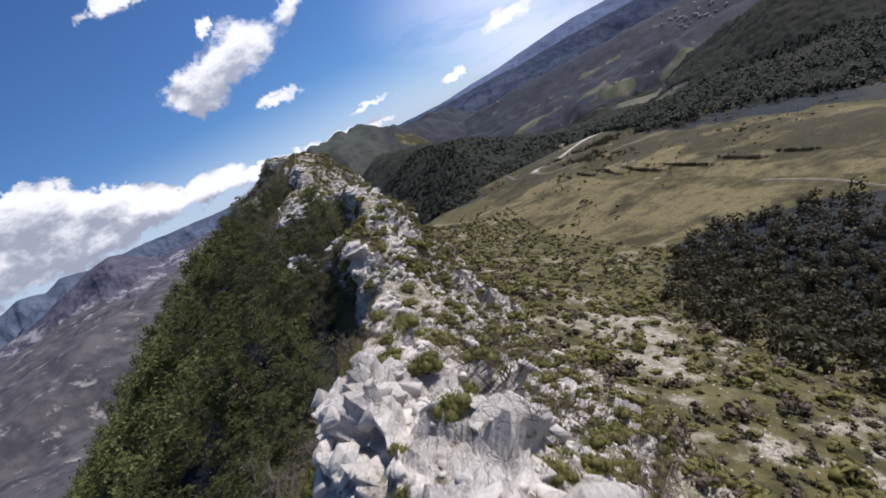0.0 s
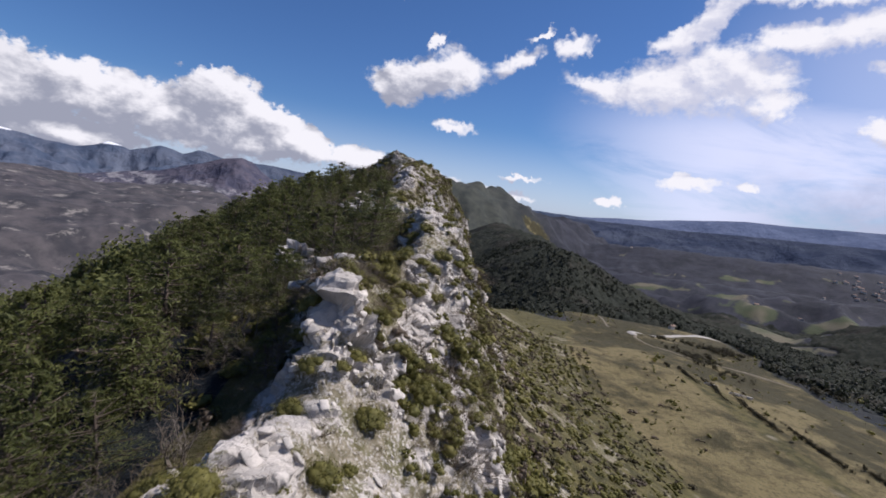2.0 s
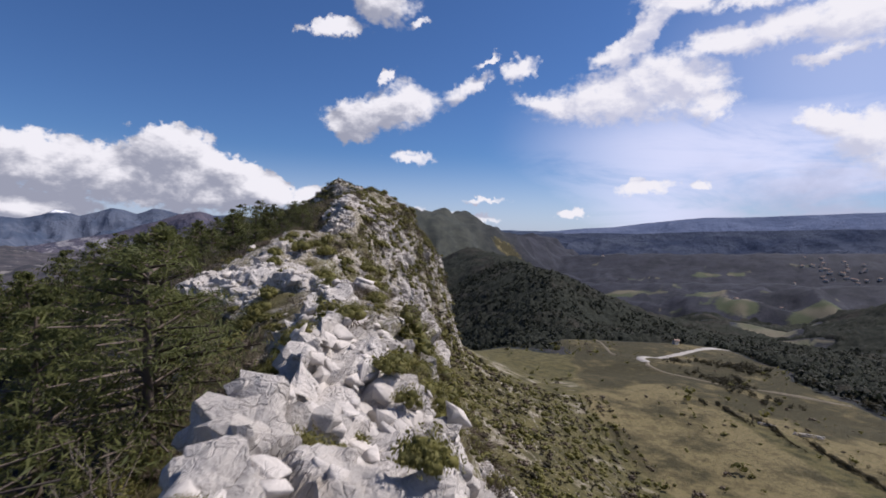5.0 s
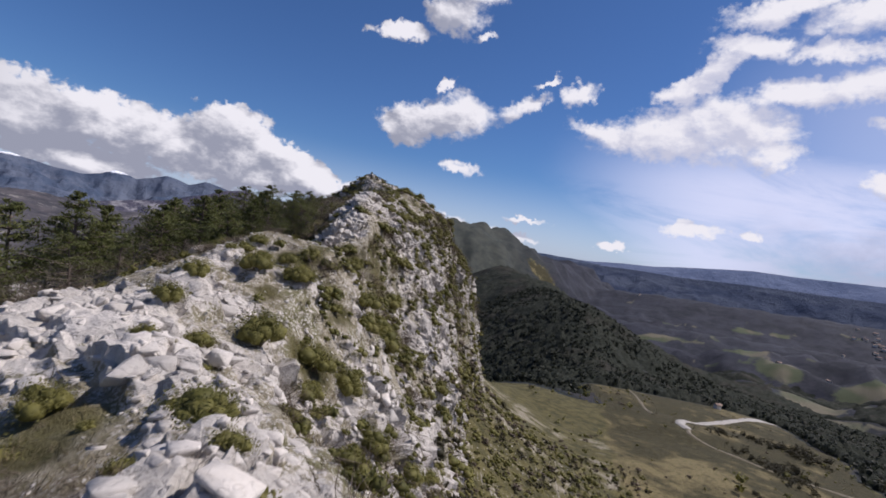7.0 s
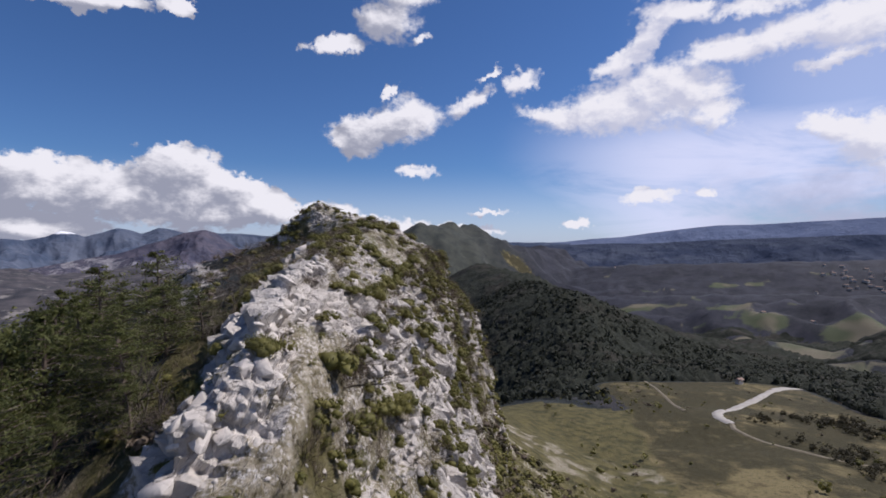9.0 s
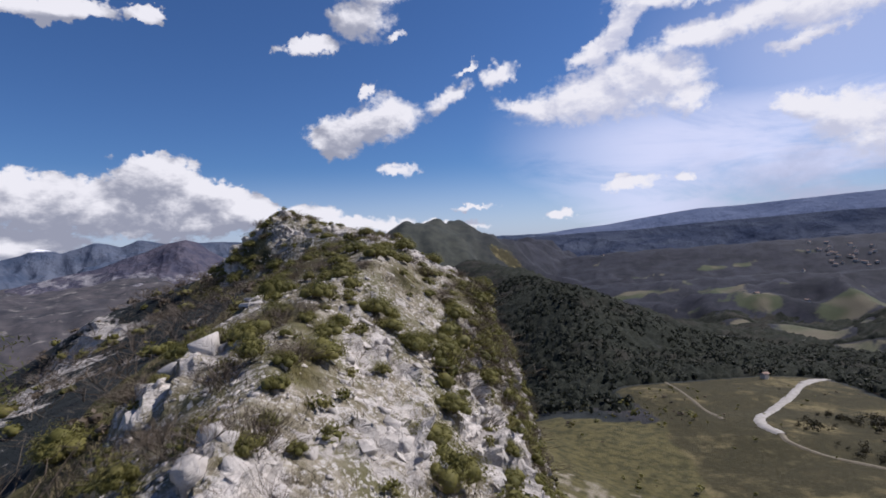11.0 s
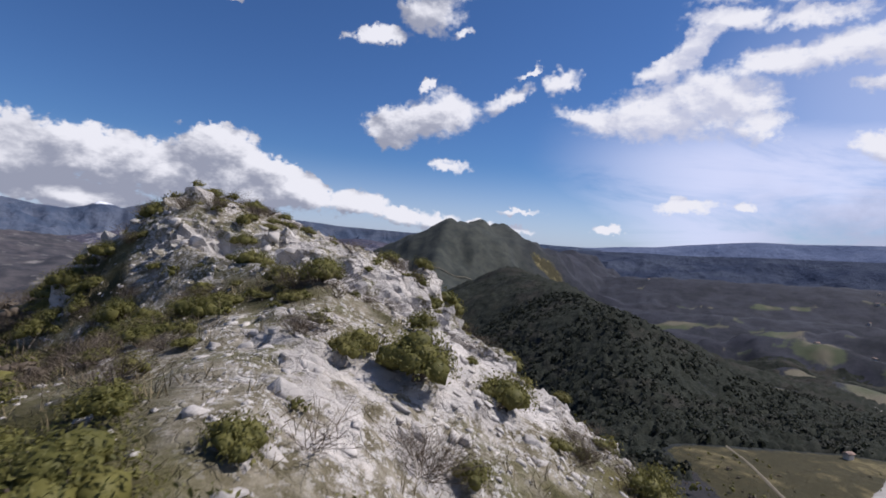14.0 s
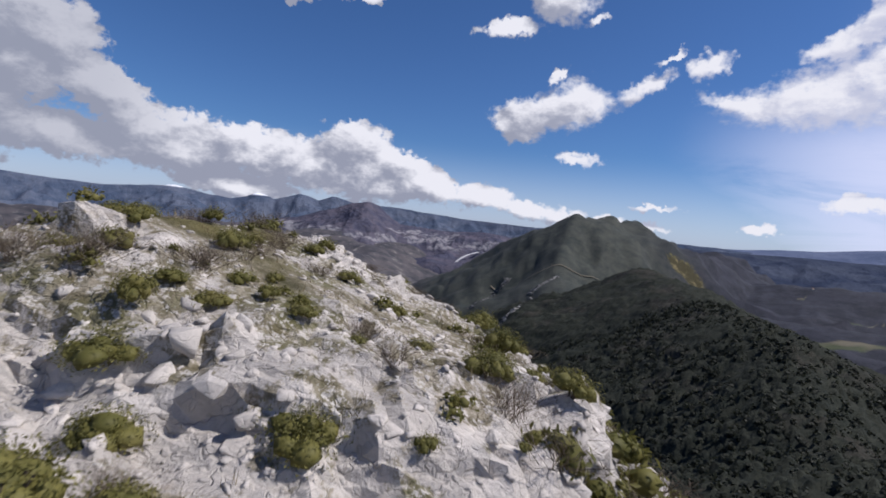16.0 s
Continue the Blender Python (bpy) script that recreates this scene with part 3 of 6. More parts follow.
def hills(x, y, z):
    r = np.hypot(x, y)
    # the spur below the cliff and its nose towards the meadow
    for a, za, b, zb, w, s in (((190, 900), -48, (165, 620), -46, 130, 3), ((165, 620), -46, (160, 392), -46, 110, 4), ((160, 392), -46, (228, 370), -78, 95, 5),
                               ((228, 370), -78, (330, 345), -108, 95, 6), ((160, 392), -46, (126, 300), -64, 90, 7), ((165, 520), -50, (95, 440), -95, 90, 2)):
        z = np.maximum(z, ridge(x, y, a, za, b, zb, w, s))
    # the cone-shaped hill with its long crest
    k = 1.55
    for a, za, b, zb, w, s in (((118, 1490), 40, (300, 1680), 16, 95, 8), ((300, 1680), 16, (560, 2050), 0, 90, 9), ((560, 2050), 0, (900, 2700), -24, 110, 10),
                               ((118, 1490), 36, (60, 1150), -98, 90, 11), ((60, 1150), -98, (90, 800), -168, 120, 12), ((118, 1490), 36, (-90, 1700), -60, 90, 13),
                               ((210, 1560), 10, (330, 1150), -120, 90, 14), ((60, 1150), -98, (-90, 1000), -190, 90, 15)):
        z = np.maximum(z, ridge(x, y, a, za, b, zb, w, s))
    # dark hill beyond the road
    z = np.maximum(z, ridge(x, y, (560, 330), -70, (900, 250), -20, 140, 16))
    z = np.maximum(z, ridge(x, y, (420, 400), -112, (560, 330), -70, 120, 17))
    # rolling woods to the east
    roll = fbm(x / 420, y / 420, octaves=5, seed=21)
    east_w = np.clip((r - 500) / 700, 0, 1) * np.clip((x + 0.1 * y) / 500, 0, 1)
    crisp = 1 - 2 * np.abs(fbm(x / 330, y / 330, octaves=4, seed=24))
    z = z + east_w * (roll * 60 + crisp * 46 - 16)
    z = np.maximum(z, ridge(x, y, (900, 1900), -95, (1900, 1500), -60, 260, 22) + 0)
    z = np.maximum(z, ridge(x, y, (500, 1300), -150, (1300, 900), -110, 230, 23) + 0)
    # plateau and gorge to the west
    west_w = np.clip((-x - 250) / 500, 0, 1)
    plateau = -205 + 55 * fbm(x / 600, y / 600, octaves=6, seed=31) + 0.006 * np.clip(r - 900, 0, 3000)
    step = np.clip((r - 1500) / 120 + 1.4 * fbm(x / 300, y / 300, octaves=3, seed=33), 0, 1)
    z = np.where(west_w > 0, z * (1 - west_w) + west_w * (np.maximum(z, plateau - 70 * (1 - step))), z)
    return z


def base_height(x, y):
    """The height of the ground without rock relief."""
    k = knots(y)
    xs, zs = k[:, 0::2], k[:, 1::2]
    z = np.full(x.shape, 0.0)
    for i in range(4):
        inside = (x >= xs[:, i]) & (x <= xs[:, i + 1])
        t = (x - xs[:, i]) / np.maximum(xs[:, i + 1] - xs[:, i], 0.05)
        z = np.where(inside, zs[:, i] + (zs[:, i + 1] - zs[:, i]) * t, z)
    left, right = x < xs[:, 0], x > xs[:, 4]
    z = np.where(left, zs[:, 0] - west(np.maximum(xs[:, 0] - x, 0)), z)
    # the foot of the cliff runs out into the slope below it
    e = east(x, y)
    fade = np.exp(-np.maximum(x - xs[:, 4], 0) / 16)
    z = np.where(right, e * (1 - fade) + fade * (zs[:, 4] - 0.75 * np.maximum(x - xs[:, 4], 0)), z)
    return np.where(np.hypot(x, y) > 120, hills(x, y, z), z)


def wood_edge(x):
    """The northern edge of the oak wood below the ridge."""
    return np.interp(x, [20, 36, 58, 70, 84, 92, 130], [-48, -32, -9, -11, -20, -30, -64])


def wood_side(y):
    """Its edge towards the ridge."""
    return np.interp(y, [-150, -80, -58, -29], [22, 24, 30, 38])


def far_side(y):
    """The far edge of the meadow, where it drops into the valley."""
    return np.interp(y, [-60, 0, 90, 123, 210, 240], [185, 175, 163, 172, 206, 226])


def covers(x, y, z, steep):
    """What grows where: shares of rock, meadow, wood and field, each 0 to 1."""
    k = knots(y)
    xl, xc, xr, xm, xf = k[:, 0], k[:, 2], k[:, 4], k[:, 6], k[:, 8]
    n1, n2 = fbm(x / 9, y / 9, z / 9, octaves=4, seed=41), fbm(x / 2.6, y / 2.6, z / 2.6, octaves=3, seed=42)
    on_ridge = (y > -140) & (y < 125)
    rock = np.where((x > xl - 0.8) & (x < xm), 0.62 - 0.16 * np.clip((y - 30) / 10, 0, 1), 0.0) + np.where((x >= xm) & (x < xf), 0.58 - 0.26 * (x - xm) / np.maximum(xf - xm, 1), 0)
    rock = rock + np.where(x >= xf, 0.27 * np.exp(-(x - xf) / 22) - 0.05, 0)
    cliff = np.clip((y - 20) / 25, 0, 1) * np.clip((x - xr) / 1.0, 0, 1) * np.clip((xf + 1 - x) / 4, 0, 1)
    rock = rock + 0.22 * cliff * np.clip((56 - y) / 8, 0.1, 1) + 0.24 * n1 + 0.30 * n2
    rock = rock + 0.02 * np.clip((y - 24) / 5, 0, 1) * np.clip((50 - y) / 5, 0, 1) * np.clip((x - xc) / 1.5, 0, 1) * np.clip((xm + 1 - x) / 2, 0, 1)
    rock = rock - 0.17 * np.clip((y - 44) / 5, 0, 1) * np.clip((64 - y) / 3, 0, 1) + 0.04 * np.clip((y - 63) / 3, 0, 1) * np.clip((3 - x) / 3, 0, 1) * np.clip((80 - y) / 6, 0, 1)
    soft = np.clip((y - 23) / 5, 0, 1) * np.clip((64 - y) / 3, 0, 1) * np.clip((xc + 0.5 - x) / 2.5, 0, 1)
    shade = np.clip((xc - 0.6 - x) / 1.2, 0, 1) * np.clip((y + 40) / 4, 0, 1) * np.clip((-13 - y) / 3, 0, 1)
    band = np.clip((x - xc - 0.5) / 1.5, 0, 1) * np.clip((xm + 1.0 - x) / 2.0, 0, 1) * np.clip((y + 45) / 8, 0, 1) * np.clip((26 - y) / 6, 0, 1)
    behind = np.clip((-2.9 - x) / 0.8, 0, 1) * np.clip((y + 55.5) / 3, 0, 1) * np.clip((-40.5 - y) / 2.5, 0, 1)
    rock = rock - 0.55 * behind
    rock = np.where(on_ridge, rock - (0.17 + 0.16 * np.clip((y - 47) / 4, 0, 1)) * soft - 0.4 * shade - (0.15 + 0.09 * np.clip((y - 6) / 6, 0, 1)) * band, 0.0)
    rock = rock * np.where(x < xl, np.clip(1 - (xl - x) / 3.5, 0, 1), 1.0)
    rock = np.where((x < xl - 2) & on_ridge, np.where(y < -25, 0.25, 1.0) * (0.25 + 0.5 * fbm(x / 5, y / 5, octaves=3, seed=43)) * np.clip((xl - x - 2) / 3, 0, 1) * np.clip((26 + x - xl) / 8, 0, 1), rock)
    scree = np.clip((-30 - y) / 15, 0, 1) * np.clip((xf + 26 - x) / 10, 0, 1)
    rock = np.where(x > xf + 3, np.minimum(rock + 0.12 * scree, 0.30 + 0.10 * scree), rock)
    m = fbm(x / 60, y / 60, octaves=4, seed=45)
    # meadow below the cliff
    low_edge = wood_edge(x)
    meadow = np.clip((x - 52 - 0.28 * np.clip(y - 60, 0, 500) + 9 * m) / 10, 0, 1) * np.clip((222 + 0.10 * (x - 100) - y) / 10 + 0.5 * m, 0, 1) * np.clip((y - low_edge + 10 * m) / 10, 0, 1) * np.clip((far_side(y) - x + 8 * m) / 8, 0, 1)
    strip = np.exp(-((x - 99 - 0.05 * (y - 30) + 5 * m) / 4.5) ** 2) * np.clip((85 - y) / 10, 0, 1)
    meadow = meadow * (1 - 0.9 * strip)
    r = np.hypot(x, y)
    wood = np.where((r > 190) | (x > far_side(y) + 8 * m), 1.0, 0.0) + np.where(x < xl - 3, 1.0, 0.0) + np.clip((x - wood_side(y)) / 8, 0, 1) * np.clip((low_edge - y + 6 * m) / 8, 0, 1)
    wood = np.clip(wood, 0, 1) * (1 - meadow)
    field = np.clip((fbm(x / 85, y / 55, octaves=5, gain=0.6, seed=47) - 0.66) * 4, 0, 1) * np.clip((x - 120) / 150, 0, 1) * np.clip((r - 330) / 150, 0, 1) * np.clip((3000 - r) / 800, 0, 1)
    field = field * np.clip((-85 - z) / 15, 0, 1) * 0.7
    for fx_, fy_, fw, fh in ((452, 474, 26, 34), (763, 706, 60, 30), (618, 1125, 70, 26), (676, 800, 34, 40), (582, 714, 26, 22), (1130, 1510, 60, 26), (690, 900, 50, 24), (1240, 1500, 50, 20)):
        field = np.maximum(field, np.clip(2.2 - 1.6 * np.hypot((x - fx_) / fw, (y - fy_) / fh), 0, 1))
    scar = np.clip(1.6 - np.hypot((x - 440) / 52, (y - 1545) / 30), 0, 1)
    bare = np.clip((-x - 900) / 400, 0, 1) * np.clip(0.35 + 0.9 * fbm(x / 260, y / 260, octaves=4, seed=49), 0, 0.75)
    wood = np.where(r > 500, wood * (1 - bare), wood)
    return np.clip(rock, 0, 1), np.clip(meadow + scar, 0, 1), wood * (1 - scar), np.clip(field, 0, 1)


def relief(x, y, z, rock, upright):
    """Blocks, ledges and joints of the limestone, as metres to push out."""
    wx, wy, wz = x + 0.5 * fbm(x / 1.4, y / 1.4, z / 1.4, 2, seed=61), y + 0.5 * fbm(x / 1.4, y / 1.4, z / 1.4, 2, seed=62), z
    n1, e1, t1 = cells(wx / 2.3, wy / 2.3, wz / 1.5, seed=63)
    n2, e2, t2 = cells(wx / 0.80, wy / 0.80, wz / 0.50, seed=66)
    big = fbm(x / 6.0, y / 6.0, z / 6.0, 3, seed=69)
    r1, r2 = np.clip(e1 / 0.13, 0, 1), np.clip(e2 / 0.20, 0, 1)
    push = r1 * (0.10 + 0.75 * n1 + 1.7 * t1) - 0.40 + 0.75 * (r2 * (0.07 + 0.30 * n2 + 0.60 * t2) - 0.16)
    n3, e3, t3 = cells(x / 0.42, y / 0.42, z / 0.34, seed=72)
    r3 = np.clip(e3 / 0.35, 0, 1)
    push = push + 0.55 * (r3 * (0.05 + 0.10 * n3 + 0.15 * t3) - 0.05)
    level = np.clip((upright - 0.62) / 0.25, 0, 1)
    push = push * (1.0 - 0.50 * level)
    # beds of stone that dip to one side and break off in ledges
    bed = (z + 0.16 * x - 0.10 * y + 0.35 * fbm(x / 2.2, y / 2.2, octaves=3, seed=75)) / 0.46
    over = bed - np.floor(bed)
    push = push + np.clip((upright - 0.40) / 0.25, 0, 1) * 0.46 * (np.clip((over - 0.70) / 0.20, 0, 1) - over + 0.30)
    push = push * (1 - 0.45 * np.clip((y - 42) / 8, 0, 1) * np.clip((66 - y) / 3, 0, 1))
    return rock * push + big * (0.2 + 0.4 * rock) + 0.10 * (1 - rock) * fbm(x / 0.9, y / 0.9, z / 0.9, 3, seed=70)


def sheet(name, px, py, pz, cover, mat):
    """A grid of points as one smooth mesh with its cover."""
    rows, cols = px.shape
    co = np.stack([px, py, pz], -1).reshape(-1, 3).astype(np.float32)
    i = np.arange(rows * cols).reshape(rows, cols)
    quads = np.stack([i[:-1, :-1], i[:-1, 1:], i[1:, 1:], i[1:, :-1]], -1).reshape(-1, 4)
    me = bpy.data.meshes.new(name)
    me.vertices.add(len(co))
    me.vertices.foreach_set("co", co.ravel())
    me.loops.add(quads.size)
    me.loops.foreach_set("vertex_index", quads.astype(np.int32).ravel())
    me.polygons.add(len(quads))
    me.polygons.foreach_set("loop_start", np.arange(0, quads.size, 4, dtype=np.int32))
    me.update(calc_edges=True)
    att = me.color_attributes.new("cover", "FLOAT_COLOR", "POINT")
    att.data.foreach_set("color", np.stack(cover, -1).reshape(-1, 4).astype(np.float32).ravel())
    me.materials.append(mat)
    e1, e2 = co[quads[:, 2]] - co[quads[:, 0]], co[quads[:, 3]] - co[quads[:, 1]]
    up = np.cross(e1, e2)
    up = up[:, 2] / np.maximum(np.linalg.norm(up, axis=1), 1e-9)
    broken = (np.stack(cover, -1).reshape(-1, 4)[:, 0][quads].mean(1) > 0.42) & (up < 2.0)
    me.polygons.foreach_set("use_smooth", ~broken)
    return new(name, me)


def growing(start, stop, first, ratio):
    v, step = [start], first
    sign = 1 if stop > start else -1
    while (stop - v[-1]) * sign > 0:
        v.append(v[-1] + sign * step)
        step *= ratio
    return v[1:]


STEP = 0.15
ys = np.array(growing(-106, -150, 0.4, 1.1)[::-1] + list(np.arange(-106, 61, STEP)) + list(np.arange(61, 80, 0.12)) + growing(80, 330, 0.3, 1.045))
left = -np.array(growing(0, 200, 0.35, 1.065)[::-1])
right = np.array(growing(0, 350, 0.45, 1.055))
parts_u = [(0, 18), (1, 36), (2, 34), (3, 46)]
K = knots(ys)
xs, zs = K[:, 0::2], K[:, 1::2]
cols = [xs[:, :1] + left[None, :]]
for i, n in parts_u:
    cols.append(xs[:, i:i + 1] + (xs[:, i + 1:i + 2] - xs[:, i:i + 1]) * (np.arange(n) / n)[None, :])
cols.append(xs[:, 4:5] + np.concatenate([[0], right])[None, :])
GX = np.concatenate(cols, 1)
GY = np.repeat(ys[:, None], GX.shape[1], 1)
shape = GX.shape
gx, gy = GX.ravel(), GY.ravel()
GZ = base_height(gx, gy).reshape(shape)
# soften the folds between the parts of a section
for _ in range(3):
    s = GZ.copy()
    s[:, 1:-1] = 0.25 * GZ[:, :-2] + 0.5 * GZ[:, 1:-1] + 0.25 * GZ[:, 2:]
    GZ = s
dzy, dzx = np.gradient(GZ, axis=0), np.gradient(GZ, axis=1)
dx = np.gradient(GX, axis=1)
dy = np.gradient(GY, axis=0)
tx = np.stack([dx, np.zeros(shape), dzx], -1)
ty = np.stack([np.gradient(GX, axis=0), dy, dzy], -1)
nrm = np.cross(tx, ty)
nrm /= np.linalg.norm(nrm, axis=-1, keepdims=True)
COVER = [c.reshape(shape) for c in covers(gx, gy, GZ.ravel(), 1 - nrm[..., 2].ravel())]
rocky = np.clip((COVER[0] - 0.36) / 0.22, 0, 1)
near = np.clip((60 - np.abs(GX)) / 30, 0, 1)
push = relief(gx, gy, GZ.ravel(), rocky.ravel(), nrm[..., 2].ravel()).reshape(shape) * near
px, py, pz = GX + nrm[..., 0] * push, GY + nrm[..., 1] * push, GZ + nrm[..., 2] * push
SURF = (px, py, pz, nrm)
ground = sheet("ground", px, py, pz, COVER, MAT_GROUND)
tagged(ground, "pale limestone ridge with scrub above meadow and woods", "ground", kind="structure")

# the country round about, from the ridge to the horizon
angle = np.radians(np.concatenate([np.arange(-70, 75, 0.24), np.arange(75, 290, 2.0), [290]]))
radius = np.array(growing(150, 4600, 3.0, 1.024))
A2, R2 = np.meshgrid(angle, radius)
fx, fy = R2 * np.sin(A2), R2 * np.cos(A2)
fz = base_height(fx.ravel(), fy.ravel()).reshape(fx.shape)
fcover = [c.reshape(fx.shape) for c in covers(fx.ravel(), fy.ravel(), fz.ravel(), np.zeros(fx.size))]
rugged = 5.0 * fbm(fx.ravel() / 40, fy.ravel() / 40, octaves=4, seed=81).reshape(fx.shape) * np.clip((R2 - 400) / 600, 0, 1)
inside = (fx > -205) & (fx < 355) & (fy > -150) & (fy < 325)
fz = fz + rugged - np.where(inside, 2.5, 0.0)
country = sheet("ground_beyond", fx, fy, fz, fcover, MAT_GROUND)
tagged(country, "dark wooded hills and valley with small green fields", "ground", kind="structure")


# ---------------------------------------------------------------- the far ranges
def range_material(name, low, high, scale, gorge=False):
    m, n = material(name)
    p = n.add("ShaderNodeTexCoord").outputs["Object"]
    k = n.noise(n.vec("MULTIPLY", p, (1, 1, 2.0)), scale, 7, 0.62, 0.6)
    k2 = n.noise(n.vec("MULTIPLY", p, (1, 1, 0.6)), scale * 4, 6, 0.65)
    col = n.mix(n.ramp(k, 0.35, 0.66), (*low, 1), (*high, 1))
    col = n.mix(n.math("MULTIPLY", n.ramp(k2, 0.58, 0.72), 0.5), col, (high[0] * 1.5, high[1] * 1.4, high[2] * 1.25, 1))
    z = n.add("ShaderNodeSeparateXYZ", p).outputs[2]
    snow = n.math("MULTIPLY", n.ramp(n.math("ADD", z, n.math("MULTIPLY", n.math("SUBTRACT", k2, 0.5), 30.0)), 55, 66), n.ramp(n.add("ShaderNodeSeparateXYZ", p).outputs[0], -2180, -2230))
    col = n.mix(snow, col, (0.80, 0.82, 0.86, 1))
    if gorge:
        # pale limestone walls of the gorge, broken by dark gullies
        streak = n.noise(n.vec("MULTIPLY", p, (1, 1, 0.22)), 0.016, 6, 0.7)
        at = n.math("ADD", z, n.math("MULTIPLY", n.math("SUBTRACT", n.noise(p, 0.0035, 4, 0.6), 0.5), 170.0))
        wall = n.math("MULTIPLY", n.ramp(at, -190.0, -165.0), n.ramp(at, -95.0, -115.0))
        col = n.mix(n.math("MULTIPLY", n.math("MULTIPLY", wall, n.ramp(streak, 0.46, 0.60)), 0.75), col, (0.30, 0.29, 0.30, 1))
    bump(n, k2, 0.7, 30.0)
    n.put(n.shader.inputs["Base Color"], col)
    n.shader.inputs["Roughness"].default_value = 1.0
    n.shader.inputs["Specular IOR Level"].default_value = 0.0
    return m


FACES = {}


def far_range(name, label, r, crest, depth, base, amp, seed, mat, a0, a1):
    """A mountain range along an arc; crest: pairs of azimuth and elevation in degrees."""
    a = np.arange(a0, a1 + 0.01, 0.14)
    q = np.linspace(0, 1, 30)
    A, Q = np.meshgrid(a, q)
    el = np.interp(A, [c[0] for c in crest], [c[1] for c in crest])
    R = r - depth * (1 - Q) + 0.0 * A
    x, y = R * np.sin(np.radians(A)), R * np.cos(np.radians(A))
    top = r * np.tan(np.radians(el))
    n = fbm(x.ravel() / 380, y.ravel() / 380, octaves=6, seed=seed).reshape(x.shape)
    rib = np.abs(fbm(x.ravel() / 340, y.ravel() / 340, octaves=5, seed=seed + 9)).reshape(x.shape)
    z = base + (top - base) * Q ** 1.1 + amp * np.sin(Q ** 1.3 * np.pi) * (0.5 * n + 0.22 - 1.3 * rib) + amp * 0.12 * n
    z = z - 260 * np.clip(1 - Q * 12, 0, 1)
    FACES[name] = np.stack([x.ravel(), y.ravel(), z.ravel()], 1)
    ob = sheet(name, x, y, z, [np.zeros(x.shape)] * 4, mat)
    return tagged(ob, label, "mountains", kind="structure")


# the blue of distance haze is painted into the base colours of these ranges
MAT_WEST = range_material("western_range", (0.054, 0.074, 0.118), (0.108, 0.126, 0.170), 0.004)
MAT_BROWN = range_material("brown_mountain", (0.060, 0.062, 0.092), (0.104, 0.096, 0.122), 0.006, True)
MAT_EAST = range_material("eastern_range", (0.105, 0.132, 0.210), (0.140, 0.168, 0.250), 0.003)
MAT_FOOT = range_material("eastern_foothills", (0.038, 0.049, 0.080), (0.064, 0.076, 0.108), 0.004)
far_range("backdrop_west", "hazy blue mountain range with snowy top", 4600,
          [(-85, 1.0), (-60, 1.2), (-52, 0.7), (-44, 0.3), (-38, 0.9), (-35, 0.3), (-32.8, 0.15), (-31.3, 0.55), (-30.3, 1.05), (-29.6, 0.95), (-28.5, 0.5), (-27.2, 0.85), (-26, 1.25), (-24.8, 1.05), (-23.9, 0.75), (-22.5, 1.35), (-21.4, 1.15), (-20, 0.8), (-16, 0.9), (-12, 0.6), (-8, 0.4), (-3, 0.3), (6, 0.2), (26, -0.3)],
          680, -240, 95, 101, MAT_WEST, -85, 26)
far_range("backdrop_brown", "hazy purple-brown bare mountain above limestone gorge", 3900,
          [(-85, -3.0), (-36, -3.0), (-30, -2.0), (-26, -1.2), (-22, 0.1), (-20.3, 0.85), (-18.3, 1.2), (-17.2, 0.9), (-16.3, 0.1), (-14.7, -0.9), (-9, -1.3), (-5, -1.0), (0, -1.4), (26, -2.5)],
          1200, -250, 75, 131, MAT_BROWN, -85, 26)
far_range("backdrop_plateau", "long hazy pale blue mesa under the clouds", 4700,
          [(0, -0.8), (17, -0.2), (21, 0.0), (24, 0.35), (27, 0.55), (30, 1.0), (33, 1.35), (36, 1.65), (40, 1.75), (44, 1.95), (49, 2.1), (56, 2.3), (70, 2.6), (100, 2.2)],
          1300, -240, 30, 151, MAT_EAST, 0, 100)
far_range("backdrop_foothills", "hazy dark blue wooded foothills", 3700,
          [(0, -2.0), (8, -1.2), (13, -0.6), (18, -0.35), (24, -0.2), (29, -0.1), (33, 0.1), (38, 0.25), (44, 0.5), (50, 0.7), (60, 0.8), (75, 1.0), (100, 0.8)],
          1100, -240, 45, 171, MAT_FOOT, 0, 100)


# ---------------------------------------------------------------- growing things
rng = np.random.default_rng(7)


def mesh_of(name, verts, faces, mats, index=None, smooth=False):
    me = bpy.data.meshes.new(name)
    faces = np.asarray(faces, np.int32)
    n = faces.shape[1]
    me.vertices.add(len(verts))
    me.vertices.foreach_set("co", np.asarray(verts, np.float32).ravel())
    me.loops.add(faces.size)
    me.loops.foreach_set("vertex_index", faces.ravel())
    me.polygons.add(len(faces))
    me.polygons.foreach_set("loop_start", np.arange(0, faces.size, n, dtype=np.int32))
    me.update(calc_edges=True)
    for m in mats:
        me.materials.append(m)
    if index is not None:
        me.polygons.foreach_set("material_index", np.asarray(index, np.int32))
    if smooth:
        me.shade_smooth()
    return me


def unit(v):
    return v / np.maximum(np.linalg.norm(v, axis=-1, keepdims=True), 1e-9)


def leaf_quads(centre, normal, size, slim=0.6):
    """Diamond leaves at centre, facing normal: vertices and quads."""
    n = len(centre)
    side = unit(np.cross(normal, rng.normal(size=(n, 3))))
    up = np.cross(normal, side)
    s = np.asarray(size).reshape(-1, 1)
    v = np.stack([centre - up * s, centre + side * s * slim + normal * s * 0.15, centre + up * s, centre - side * s * slim + normal * s * 0.15], 1)
    return v.reshape(-1, 3), np.arange(4 * n).reshape(n, 4)


